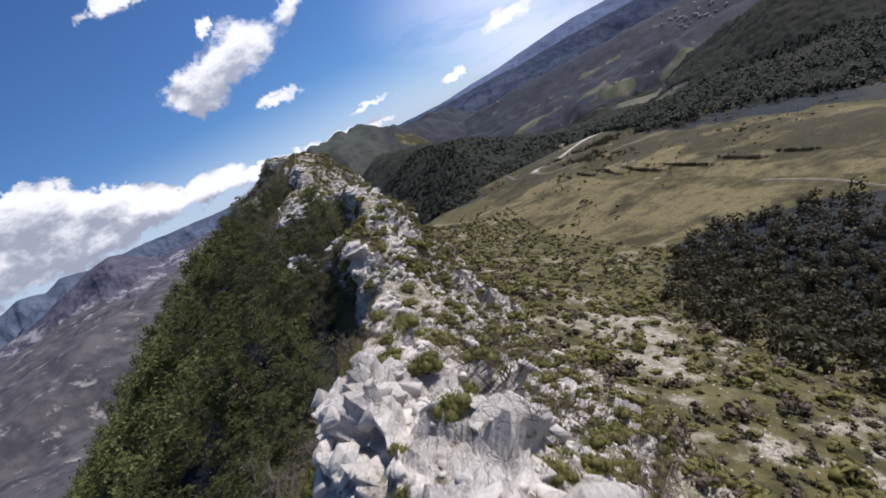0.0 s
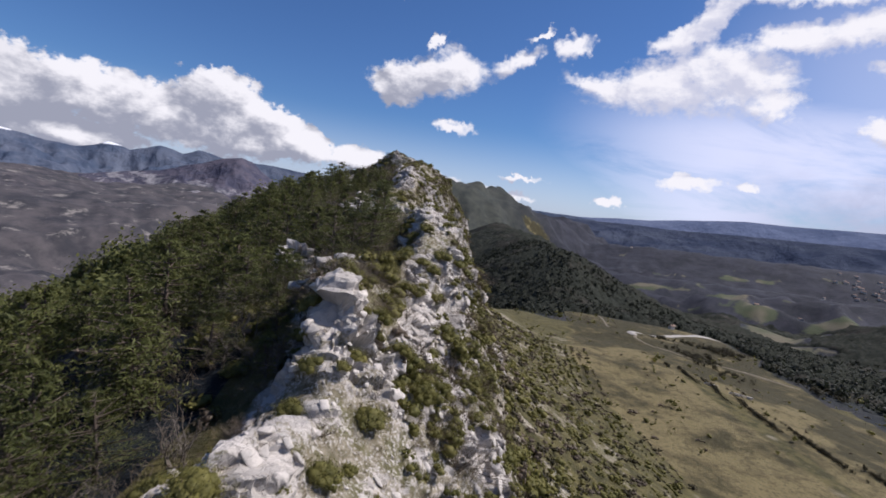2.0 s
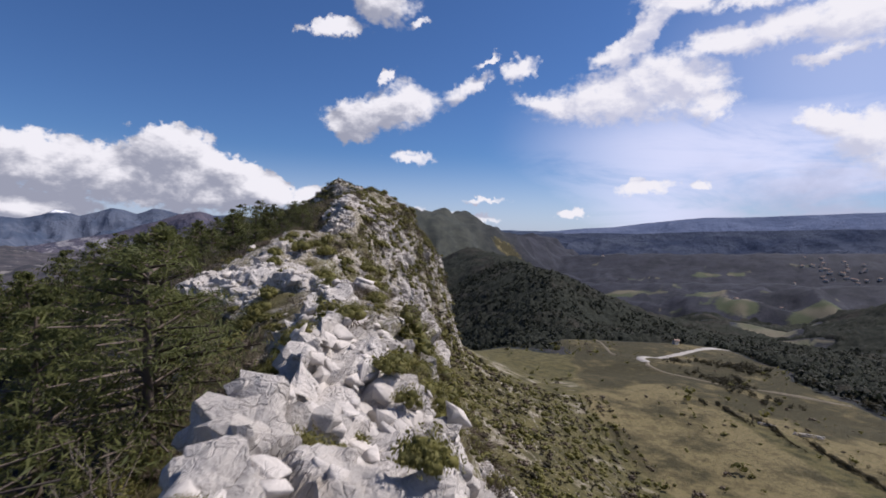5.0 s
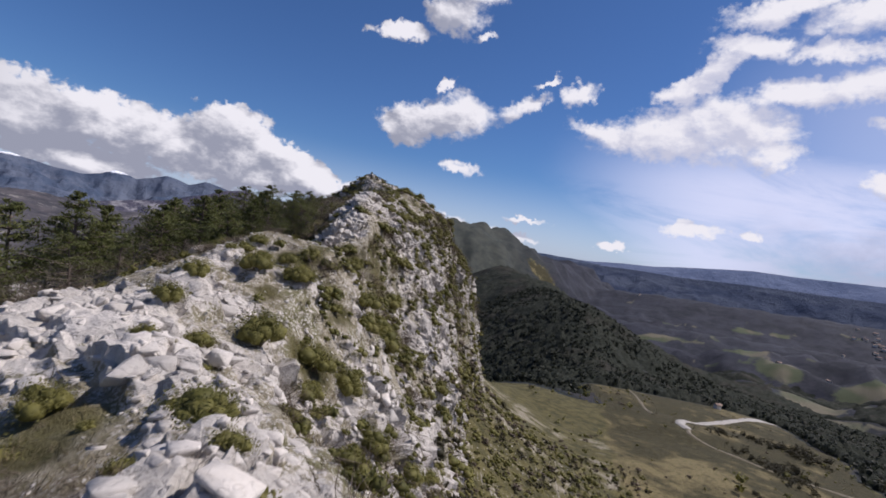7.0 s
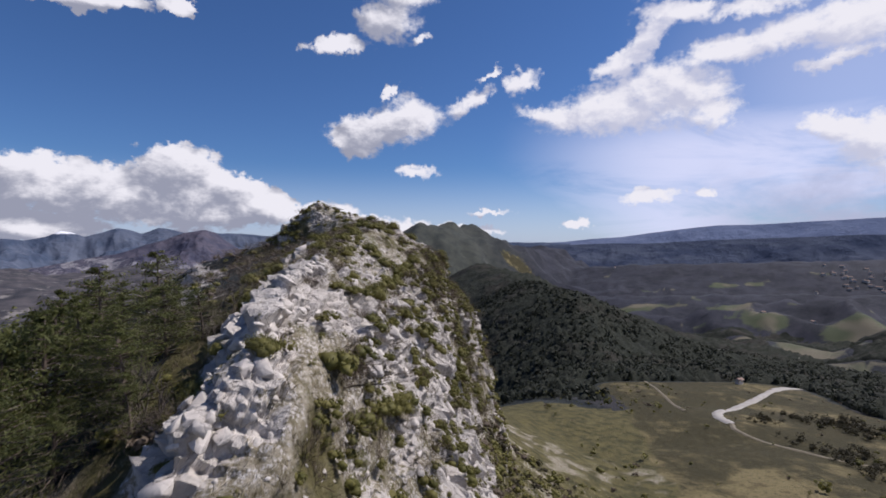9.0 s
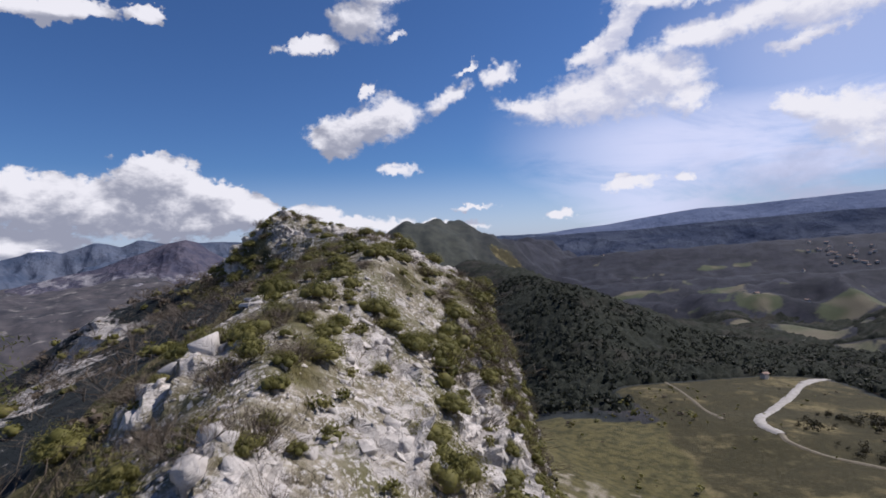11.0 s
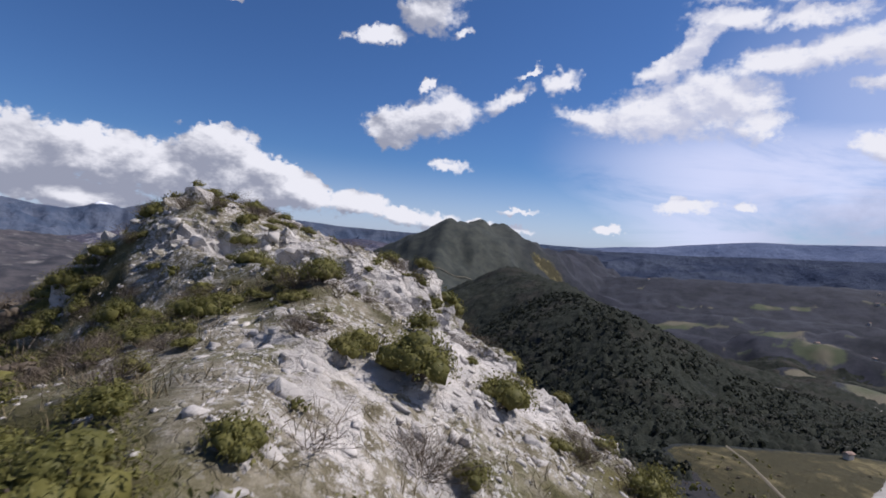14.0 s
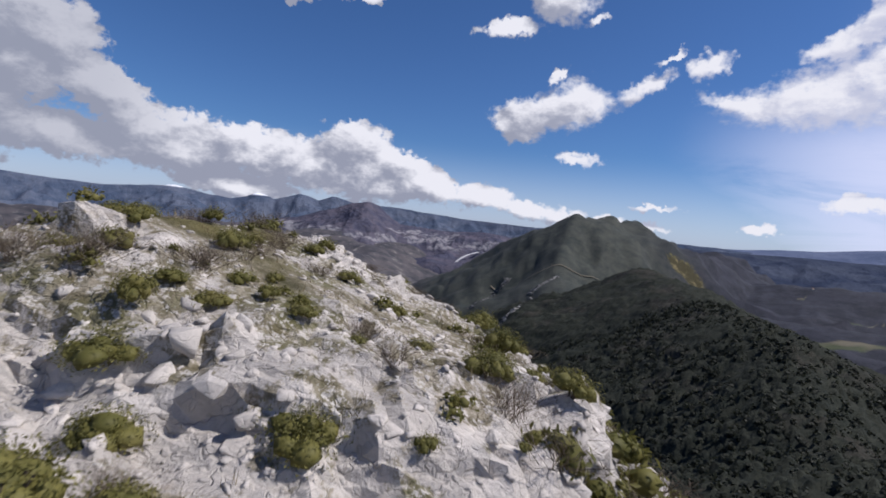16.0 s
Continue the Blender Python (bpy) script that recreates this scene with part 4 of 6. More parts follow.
def lumps(count, radius, height, lobes, flat=1.0, core=0):
    """Points and outward normals on a heap of rounded lobes standing on z = 0; the last ones, if any, within it."""
    count += core
    c = np.stack([rng.uniform(-1, 1, lobes) * radius * 0.55, rng.uniform(-1, 1, lobes) * radius * 0.55, rng.uniform(0.30, 0.62, lobes) * height], 1)
    r = rng.uniform(0.38, 0.62, lobes)
    k = rng.integers(0, lobes, count)
    d = unit(rng.normal(size=(count, 3)))
    d[:, 2] = np.abs(d[:, 2]) * 1.15 - 0.30
    d = unit(d)
    deep = np.where(np.arange(count) < count - core, rng.uniform(0.80, 1.06, count), rng.uniform(0.30, 0.62, count))
    p = c[k] + d * (r[k] * deep)[:, None] * np.array([radius, radius, height * flat])
    p[:, 2] = np.maximum(p[:, 2], 0.02 * height)
    return p, unit(d + 0.38 * rng.normal(size=d.shape))


def shrub_mesh(name, leaves, size, mat, lobes=6, height=0.72, fine=0.5):
    """A dense cushion: overlapping rounded lobes set all over with small leaves."""
    t = np.arange(lobes) * 2.4 + rng.uniform(0, 6.28)
    out_ = np.sqrt((np.arange(lobes) + 0.3) / lobes) * 0.30
    c = np.stack([np.cos(t) * out_, np.sin(t) * out_, height * (0.52 - 0.75 * out_ + rng.normal(size=lobes) * 0.05)], 1)
    r = rng.uniform(0.15, 0.30, lobes)
    bm = bmesh.new()
    for k in range(lobes):
        bmesh.ops.create_icosphere(bm, subdivisions=1, radius=r[k] * fine, matrix=Matrix.Translation(c[k]) @ Matrix.Diagonal((1, 1, height * 1.25, 1)))
    bm.verts.ensure_lookup_table()
    w = np.array([q.co for q in bm.verts])
    w = w + rng.normal(size=w.shape) * 0.018
    w[:, 2] = np.maximum(w[:, 2], -0.03)
    g = np.array([[q.index for q in f.verts] for f in bm.faces])
    bm.free()
    k = rng.integers(0, lobes, leaves)
    d = unit(rng.normal(size=(leaves, 3)))
    d[:, 2] = np.abs(d[:, 2]) * 1.1 - 0.25
    d = unit(d)
    p = c[k] + d * (r[k] * rng.uniform(0.70, 1.28, leaves))[:, None] * np.array([1, 1, height * 1.25])
    p[:, 2] = np.maximum(p[:, 2], 0.0)
    v, f = leaf_quads(p, unit(d + 0.65 * rng.normal(size=d.shape)), rng.uniform(0.6, 1.35, leaves) * size, 0.42)
    tri = np.vstack([f[:, [0, 1, 2]], f[:, [0, 2, 3]], g + len(v)])
    return mesh_of(name, np.vstack([v, w]), tri, [mat])


def stems_mesh(name):
    """Short woody stems under a shrub."""
    pieces = []
    for _ in range(5):
        t, r = rng.uniform(0, 6.28), rng.uniform(0.12, 0.30)
        pieces.append(tube([(0, 0, -0.08), (math.cos(t) * r * 0.5, math.sin(t) * r * 0.5, 0.14), (math.cos(t) * r, math.sin(t) * r, 0.36)], [0.030, 0.020, 0.010], 4))
    v, f = join(pieces)
    return mesh_of(name, v, f, [MAT_BARK])


def twig_mesh(name, stems, mat, height=0.8, spread=0.5, thin=1.0):
    """A bare bush: thin forked stems."""
    v, f = [], []
    for _ in range(stems):
        a = np.array([rng.normal() * 0.14, rng.normal() * 0.14, 0.0])
        b = a + np.array([rng.normal() * spread, rng.normal() * spread, height * rng.uniform(0.45, 0.8)])
        tips = [b + np.array([rng.normal() * spread * 0.5, rng.normal() * spread * 0.5, height * rng.uniform(0.10, 0.35)]) for _ in range(4)]
        for p, q, t in [(a, b, 0.010)] + [((a + b) * 0.5 if i > 1 else b, q, 0.007) for i, q in enumerate(tips)]:
            side = unit(np.cross(q - p, rng.normal(size=3))) * t * thin
            k = len(v)
            v += [p - side, p + side, q + side * 0.3, q - side * 0.3]
            f.append((k, k + 1, k + 2, k + 3))
    return mesh_of(name, v, f, [mat])


def quads_to_tris(me):
    """The same mesh in triangles."""
    bm = bmesh.new()
    bm.from_mesh(me)
    bmesh.ops.triangulate(bm, faces=bm.faces[:])
    bm.to_mesh(me)
    bm.free()
    return me


def tube(points, radii, sides=6):
    """A tapered limb through the points."""
    points, v, f = np.asarray(points, float), [], []
    for i, p in enumerate(points):
        d = unit(points[min(i + 1, len(points) - 1)] - points[max(i - 1, 0)])
        a = unit(np.cross(d, (0.31, 0.95, 0.11)))
        b = np.cross(d, a)
        for s in range(sides):
            t = 2 * math.pi * s / sides
            v.append(p + (a * math.cos(t) + b * math.sin(t)) * radii[i])
    for i in range(len(points) - 1):
        for s in range(sides):
            f.append((i * sides + s, i * sides + (s + 1) % sides, (i + 1) * sides + (s + 1) % sides, (i + 1) * sides + s))
    return np.array(v), np.array(f)


def join(pieces):
    v, f, k = [], [], 0
    for a, b in pieces:
        v.append(a), f.append(b + k)
        k += len(a)
    return np.vstack(v), np.vstack(f)


def pine_meshes(name, height, width, bushy, size, slim=0.16):
    """Trunk with limbs, and a crown of needle tufts in uneven layers."""
    bend = rng.normal(size=2) * 0.05 * height
    spine = [np.array([bend[0] * t * t, bend[1] * t * t, height * t]) for t in np.linspace(-0.12, 0.97, 7)]
    wood = [tube(spine, np.linspace(0.035, 0.006, 7) * height, 7)]
    needles = []
    for level in np.linspace(0.07, 0.98, 11):
        reach = width * (1 - level ** 1.7) ** 0.8 * rng.uniform(0.70, 1.1) + 0.10 * width
        for k in range(int(rng.integers(5, 8))):
            t = rng.uniform(0, 2 * math.pi)
            z0 = height * (level + rng.normal() * 0.025)
            a = np.array([bend[0] * level ** 2, bend[1] * level ** 2, z0])
            r = reach * rng.uniform(0.55, 1.15)
            b = a + np.array([math.cos(t) * r, math.sin(t) * r, r * rng.uniform(0.0, 0.35)])
            mid = (a + b) / 2 + np.array([0, 0, -0.04 * r])
            if bushy > 10 or k % 3 == 0:
                wood.append(tube([a, b], np.array([0.010, 0.003]) * height, 3))
            m = bushy
            s = rng.uniform(0.35, 1.08, m)[:, None]
            c = a + (b - a) * s + rng.normal(size=(m, 3)) * np.array([0.15, 0.15, 0.07]) * r * 1.0
            d = unit(np.stack([np.cos(t) + rng.normal(size=m) * 0.7, np.sin(t) + rng.normal(size=m) * 0.7, 0.7 + rng.normal(size=m) * 0.5], 1))
            needles.append(leaf_quads(c, unit(d + rng.normal(size=d.shape) * 0.35), rng.uniform(0.6, 1.25, m) * size, slim))
    v, f = join(wood)
    trunk = mesh_of(name + "_wood", v, f, [MAT_BARK], smooth=True)
    v, f = join(needles)
    return trunk, mesh_of(name + "_needles", v, f, [MAT_PINE])


def oak_meshes(name, height, width, leaves, mat):
    spine = [np.array([0.05 * math.sin(3 * t), 0.04 * math.cos(4 * t), height * t]) for t in np.linspace(-0.1, 0.72, 5)]
    wood = [tube(spine, np.linspace(0.04, 0.012, 5) * height, 6)]
    for _ in range(7):
        t, z0 = rng.uniform(0, 6.28), height * rng.uniform(0.25, 0.6)
        r = width * rng.uniform(0.4, 0.8)
        a, b = np.array([0, 0, z0]), np.array([math.cos(t) * r, math.sin(t) * r, z0 + height * 0.22])
        wood.append(tube([a, (a + b) / 2 + np.array([0, 0, 0.06 * height]), b], np.array([0.016, 0.010, 0.004]) * height, 4))
    p, n = lumps(leaves, width, height * 0.80, 9)
    p[:, 2] += height * 0.16
    v, f = leaf_quads(p, n, rng.uniform(0.035, 0.062, leaves) * height, 0.75)
    w, g = join(wood)
    return mesh_of(name + "_wood", w, g, [MAT_BARK], smooth=True), mesh_of(name + "_leaves", v, f, [mat])


def bare_tree_mesh(name, height):
    pieces = []

    def limb(p, d, length, radius, depth):
        q = p + d * length
        mid = (p + q) / 2 + rng.normal(size=3) * 0.06 * length
        pieces.append(tube([p, q] if depth > 1 else [p, mid, q], [radius, radius * 0.5] if depth > 1 else [radius, radius * 0.75, radius * 0.5], 4 if depth < 1 else 3))
        if depth >= 3:
            return
        for _ in range(int(rng.integers(3, 5))):
            e = unit(d * 0.8 + rng.normal(size=3) * 0.62 + np.array([0, 0, 0.25]))
            limb(p + (q - p) * rng.uniform(0.45, 1.0), e, length * rng.uniform(0.5, 0.75), radius * 0.5, depth + 1)

    for _ in range(3):
        limb(np.array([rng.normal() * 0.06, rng.normal() * 0.06, -0.2]), unit(np.array([rng.normal() * 0.35, rng.normal() * 0.35, 1.0])), height * 0.46, 0.022 * height, 0)
    v, f = join(pieces)
    return mesh_of(name, v, f, [MAT_GREYBARK])


# ---------------------------------------------------------------- where they stand
SX, SY, SZ, SN = SURF
flat_x, flat_y, flat_z = SX.ravel(), SY.ravel(), SZ.ravel()
flat_n = SN.reshape(-1, 3)
flat_rock = COVER[0].ravel()
flat_base = GX.ravel()
edge_l = np.repeat(xs[:, 0:1], shape[1], 1).ravel()
edge_c = np.repeat(xs[:, 1:2], shape[1], 1).ravel()
edge_r = np.repeat(xs[:, 2:3], shape[1], 1).ravel()
edge_m = np.repeat(xs[:, 3:4], shape[1], 1).ravel()
edge_f = np.repeat(xs[:, 4:5], shape[1], 1).ravel()
area = (np.linalg.norm(np.cross(tx, ty), axis=-1)).ravel()
clump = fbm(flat_x / 3.5, flat_y / 3.5, flat_z / 3.5, 3, seed=91)


def scatter(weight, count, spacing):
    """Places on the ground, by chance and by weight, no nearer to one another than spacing."""
    w = np.clip(weight, 0, None) * area
    pick = rng.choice(len(w), size=min(count * 4, int((w > 0).sum())), replace=False, p=w / w.sum())
    taken, grid = [], {}
    for i in pick:
        p = (flat_x[i], flat_y[i], flat_z[i])
        key = tuple(int(math.floor(c / spacing)) for c in p)
        near_by = False
        for a in (-1, 0, 1):
            for b in (-1, 0, 1):
                for c in (-1, 0, 1):
                    for q in grid.get((key[0] + a, key[1] + b, key[2] + c), ()):
                        if (p[0] - q[0]) ** 2 + (p[1] - q[1]) ** 2 + (p[2] - q[2]) ** 2 < spacing ** 2:
                            near_by = True
        if near_by:
            continue
        grid.setdefault(key, []).append(p)
        taken.append(i)
        if len(taken) >= count:
            break
    return np.array(taken, int)


def stand(i, scale, lean=0.35, sink=0.05):
    """The pose of a plant on the ground at grid point i."""
    n = Vector(flat_n[i]) * lean + Vector((0, 0, 1)) * (1 - lean)
    q = n.to_track_quat("Z", "Y").to_matrix().to_4x4()
    at = Vector((flat_x[i], flat_y[i], flat_z[i])) - n.normalized() * sink * scale
    return Matrix.Translation(at) @ q @ Matrix.Rotation(rng.uniform(0, 6.28), 4, "Z"), scale


def thing(mesh, name, m, s, label, category, group):
    ob = new(name, mesh)
    ob.matrix_world = m @ Matrix.Diagonal((*s, 1)) if hasattr(s, "__len__") else m @ Matrix.Scale(s, 4)
    return tagged(ob, label, category, group)


def tree(meshes, name, parts, m, s, label, category, group):
    top = new(name)
    top.matrix_world = m @ Matrix.Scale(s, 4)
    for me, part_name in zip(meshes, parts):
        new(part_name, me).parent = top
    return tagged(top, label, category, group)


def heap(name, meshes, places, mats, label, category, scales, lean=0.35, jitter=0.0):
    """Many small plants or stones as one mesh."""
    parts_v, parts_f, parts_m, k = [], [], [], 0
    base = []
    for me, mi in meshes:
        v = np.empty(len(me.vertices) * 3)
        me.vertices.foreach_get("co", v)
        f = np.empty(len(me.loops), np.int32)
        me.loops.foreach_get("vertex_index", f)
        base.append((v.reshape(-1, 3), f.reshape(len(me.polygons), -1), mi))
    for i, s in zip(places, scales):
        v, f, mi = base[int(rng.integers(0, len(base)))]
        m, _ = stand(i, s, lean)
        r = np.array(m)[:3, :3]
        dx, dy = rng.uniform(-jitter, jitter, 2)
        shift = np.array([dx, dy, -(flat_n[i][0] * dx + flat_n[i][1] * dy) / max(flat_n[i][2], 0.3)])
        z = np.array([s, s, s * rng.uniform(0.75, 1.1)])
        parts_v.append((v * z) @ r.T + np.array(m)[:3, 3] + shift)
        parts_f.append(f + k)
        parts_m.append(np.full(len(f), mi))
        k += len(v)
    ob = new(name, mesh_of(name, np.vstack(parts_v), np.vstack(parts_f), mats, np.concatenate(parts_m)))
    return tagged(ob, label, category, kind="stuff")


def nearest_ground(x, y):
    """The grid point nearest to (x, y)."""
    r = int(np.clip(np.searchsorted(ys, y), 0, len(ys) - 1))
    c = int(np.argmin(np.abs(GX[r] - x)))
    return r * shape[1] + c


def stone_mesh(name, squash):
    bm = bmesh.new()
    bmesh.ops.create_icosphere(bm, subdivisions=1, radius=0.5)
    cut = [unit(rng.normal(size=3)) for _ in range(7)]
    for v in bm.verts:
        p = np.array(v.co)
        for c in cut:
            d = p @ c - 0.27
            if d > 0:
                p = p - c * d
        v.co = Vector(p * (1.25, 0.95, squash))
    me = bpy.data.meshes.new(name)
    bm.to_mesh(me)
    bm.free()
    me.materials.append(MAT_STONE)
    return me


on = (flat_y > -100) & (flat_y < 92)
route = on & (flat_base > edge_l - 2.5) & (flat_base < edge_m + 3) & (np.abs(flat_z + 4) < 25)
soil = np.clip(1.05 - flat_rock * 1.1, 0.06, 1)

# rounded evergreen shrubs along the crest
FINE = [shrub_mesh("fine_shrub_%d" % k, 1900, 0.021, MAT_SHRUB, l + 3, h, 0.62) for k, (l, h) in enumerate(((6, 0.70), (9, 0.60), (5, 0.82), (8, 0.66)))]
SHRUBS = [shrub_mesh("shrub_a", 800, 0.032, MAT_SHRUB, 7, 0.70, 0.62), shrub_mesh("shrub_b", 800, 0.032, MAT_SHRUB, 9, 0.62, 0.62), shrub_mesh("shrub_c", 800, 0.032, MAT_SHRUB, 6, 0.85, 0.62),
          shrub_mesh("shrub_d", 800, 0.032, MAT_SHRUB, 10, 0.55, 0.62), shrub_mesh("shrub_e", 800, 0.032, MAT_SHRUB, 8, 0.75, 0.62)]
DRY = [twig_mesh("dry_a", 100, MAT_DRY, 0.55, 0.34, 0.5), twig_mesh("dry_b", 110, MAT_DRY, 0.5, 0.30, 0.5), twig_mesh("dry_c", 90, MAT_DRY, 0.65, 0.28, 0.5)]
crest_w = soil * np.exp(clump * 1.6) * np.where(route, 1.0, 0.0) * np.where((flat_base > edge_l - 1) & (flat_base < edge_r + 2.5), 1.0, 0.25)
STEMS = stems_mesh("stems")
# shrubs that stand out: x, y, width
STANDING_FIRST = [(-8.5, -86.0, 1.1), (-6.8, -84.2, 1.1), (-8.1, -89.8, 1.3), (-5.8, -86.3, 0.9), (-9.0, -90.1, 0.6), (-1.8, -68.2, 2.2), (-6.3, -68.0, 2.0), (-5.1, -64.5, 1.8), (-4.3, -65.1, 1.2), (-6.5, -58.9, 1.5),
                  (-4.1, -59.7, 2.1), (-1.9, -63.0, 2.1), (-4.7, -57.8, 1.5), (-6.9, -60.3, 1.7), (-8.3, -70.6, 1.9), (-2.0, -39.5, 0.65), (-0.5, -40.1, 0.9), (-0.7, -41.3, 0.65), (-0.8, -36.8, 0.5), (-2.1, -41.1, 0.45), (-0.5, -41.8, 0.6), (-0.2, -38.0, 1.1)]
STANDING_MIDDLE = [(-6.4, -1.2, 2.6), (-4.6, -0.1, 2.7), (-7.7, 2.8, 1.7), (-5.5, 1.6, 1.8), (-0.9, 4.8, 2.4), (-3.1, 1.0, 0.8), (-4.9, 6.1, 0.8), (-2.0, 12.8, 1.0), (-2.7, 10.2, 2.0), (0.5, 22.9, 2.0), (0.1, 10.4, 2.0), (-4.7, 2.9, 1.7)]
STANDING_LAST = [(-0.7, 48.8, 1.9), (0.9, 51.6, 1.9), (2.5, 54.4, 1.0), (0.4, 57.0, 1.2), (3.0, 52.7, 0.9), (-3.3, 52.5, 1.1), (-1.7, 43.8, 1.3), (-2.0, 47.0, 1.2), (-0.2, 50.4, 2.1), (1.4, 56.2, 2.1), (1.7, 45.7, 0.75), (-0.8, 43.3, 1.0),
                 (-4.6, 66.7, 1.4), (-1.9, 67.7, 1.7), (-0.4, 68.3, 0.6), (-5.3, 67.5, 1.6), (-5.8, 68.5, 1.1), (-4.8, 69.4, 1.0), (-5.0, 70.8, 1.0), (-3.6, 70.6, 0.6), (-4.1, 70.3, 0.7), (-2.2, 70.0, 0.6), (-1.0, 71.1, 0.85), (-4.5, 75.5, 1.05), (-2.8, 75.4, 0.85), (-7.8, 69.1, 1.2), (1.2, 69.2, 0.4)]
STANDING_MORE = [(-4.5, -1.6, 3.0), (-6.0, -16.1, 1.6), (-5.7, -13.1, 1.1), (-2.6, -16.6, 2.3), (-4.2, -7.4, 2.8), (-3.0, -18.6, 0.9), (-2.7, -17.6, 1.2), (-1.5, -18.1, 1.1), (-2.4, -4.5, 2.7), (-0.9, -2.2, 2.7), (-1.4, 6.9, 3.0), (1.0, 11.2, 2.7), (6.3, 23.6, 3.0), (0.7, -3.8, 2.3), (3.4, 0.5, 2.8), (-6.2, -1.6, 2.8), (-4.9, 0.1, 3.0), (-7.4, 2.5, 1.8), (-7.8, 1.0, 1.4), (-5.9, 1.3, 1.9), (-3.3, 4.0, 1.2), (-4.9, 6.1, 0.8), (-2.2, 9.5, 2.7), (-3.0, 1.1, 0.9), (-1.5, 3.5, 2.7), (0.1, 17.2, 3.0), (1.1, 15.7, 3.0), (0.4, 8.7, 3.0), (-2.1, 12.8, 1.1), (-12.7, 19.5, 2.8), (-16.1, 20.0, 2.1), (-7.2, -58.1, 2.0), (-5.0, -56.2, 0.9), (-4.0, -54.9, 0.8), (-4.9, -57.9, 1.8), (-2.9, -57.3, 1.1), (-0.8, -51.7, 1.5), (-2.1, -54.9, 1.3), (1.7, -49.7, 1.4), (-5.6, -58.9, 1.0), (-4.4, -49.6, 1.6), (-1.1, -45.6, 2.1), (0.2, 56.2, 1.0), (-0.5, 52.2, 1.0), (-2.7, 53.4, 0.7), (-2.7, 56.2, 0.7), (-1.6, 61.5, 0.7), (3.9, 59.9, 0.8), (4.8, 57.5, 0.8), (-7.2, -8.8, 1.6), (-5.1, -8.4, 2.2), (-4.3, -7.5, 2.1), (-4.5, -1.5, 2.4), (-7.8, -5.1, 1.7), (-2.0, -3.1, 2.2), (-2.1, -5.6, 1.8), (-5.3, -10.0, 1.4), (-8.4, -85.0, 0.8), (-5.4, -67.7, 2.3), (-1.2, -66.3, 2.4), (-8.0, -89.6, 1.2), (-6.8, -84.2, 0.8), (-9.1, -90.1, 0.5), (-9.4, -90.3, 0.4), (-5.6, -86.1, 0.8), (-2.0, -78.1, 2.1), (1.6, -74.4, 2.4), (-7.9, -87.3, 1.3), (-9.4, -91.7, 0.7), (-8.6, -91.8, 0.5), (11.9, -61.7, 2.4), (6.6, -64.4, 2.4), (-4.9, -83.3, 1.1), (-5.3, -86.2, 1.2), (-2.5, -83.4, 1.7), (-5.1, -55.8, 1.5), (-4.7, -50.6, 1.9), (-2.6, -50.1, 1.5), (-6.1, -52.6, 0.9), (-1.6, -51.7, 1.1), (-3.6, -48.2, 1.4), (-5.4, 45.6, 1.9), (-1.8, 41.4, 0.7), (-1.0, 43.9, 1.6), (-2.7, 40.0, 0.7), (-0.2, 42.9, 1.1), (2.0, 47.9, 1.1), (-2.5, 42.2, 0.7)]
alone = []
for x, y, s in STANDING_FIRST + STANDING_MIDDLE + STANDING_LAST + STANDING_MORE:
    if all(math.hypot(x - q[0], y - q[1]) > 0.32 * (s + q[2]) for q in alone):
        alone.append((x, y, s))
placed = [(nearest_ground(x, y), 0.88 * s) for x, y, s in alone]
own_room = np.ones(len(flat_x))
for i, s in placed:
    own_room[(np.abs(flat_x - flat_x[i]) < 0.7 * s) & (np.abs(flat_y - flat_y[i]) < 0.7 * s)] = 0
crest_w = crest_w * own_room * np.where(flat_y < -30, 2.2, 1.0) * np.where(flat_y > 26, 1.9, 1.0)
placed += [(i, float(np.clip(rng.lognormal(-0.12, 0.38), 0.42, 1.7))) for i in scatter(crest_w, 620, 0.7)]
thicket = np.where((flat_y > -56) & (flat_y < -42) & (flat_base < -3.1) & (flat_base > edge_l - 5), 1.0, 0.0)
placed += [(i, float(rng.uniform(0.8, 1.6))) for i in scatter(thicket, 60, 0.9)]
placed.sort(key=lambda q: -q[1])
rest = placed[300:]
for i, s in placed[:300]:
    m, s = stand(i, s)
    tree((STEMS, SHRUBS[int(rng.integers(0, 5))] if s < 0.85 else FINE[int(rng.integers(0, 4))]), "shrub", ("stem", "foliage"), m @ Matrix.Diagonal((1, 1, rng.uniform(0.75, 1.05), 1)), s,
         "small round olive-green shrub on limestone" if s < 0.75 else "dense olive-green evergreen shrub on limestone", "shrub", "shrubs on the ridge")
for i in scatter(crest_w * np.where(flat_y > 25, 1.6, 0.6), 230, 0.7):
    m, s = stand(i, float(rng.uniform(0.6, 1.2)))
    thing(DRY[int(rng.integers(0, 3))], "bare_shrub", m, s, "leafless grey-brown shrub among limestone", "shrub", "bare shrubs on the ridge")
heap("small_shrubs", [(q, 0) for q in SHRUBS], np.array([q[0] for q in rest]), [MAT_SHRUB], "small round olive-green shrubs on limestone", "shrubs", [q[1] for q in rest])
FAR_SHRUBS = [shrub_mesh("far_shrub_a", 34, 0.11, MAT_SHRUB, 3, 0.7, 0.7), shrub_mesh("far_shrub_b", 34, 0.11, MAT_SHRUB, 2, 0.6, 0.7), shrub_mesh("far_shrub_c", 34, 0.11, MAT_DRY, 3, 0.6, 0.7)]
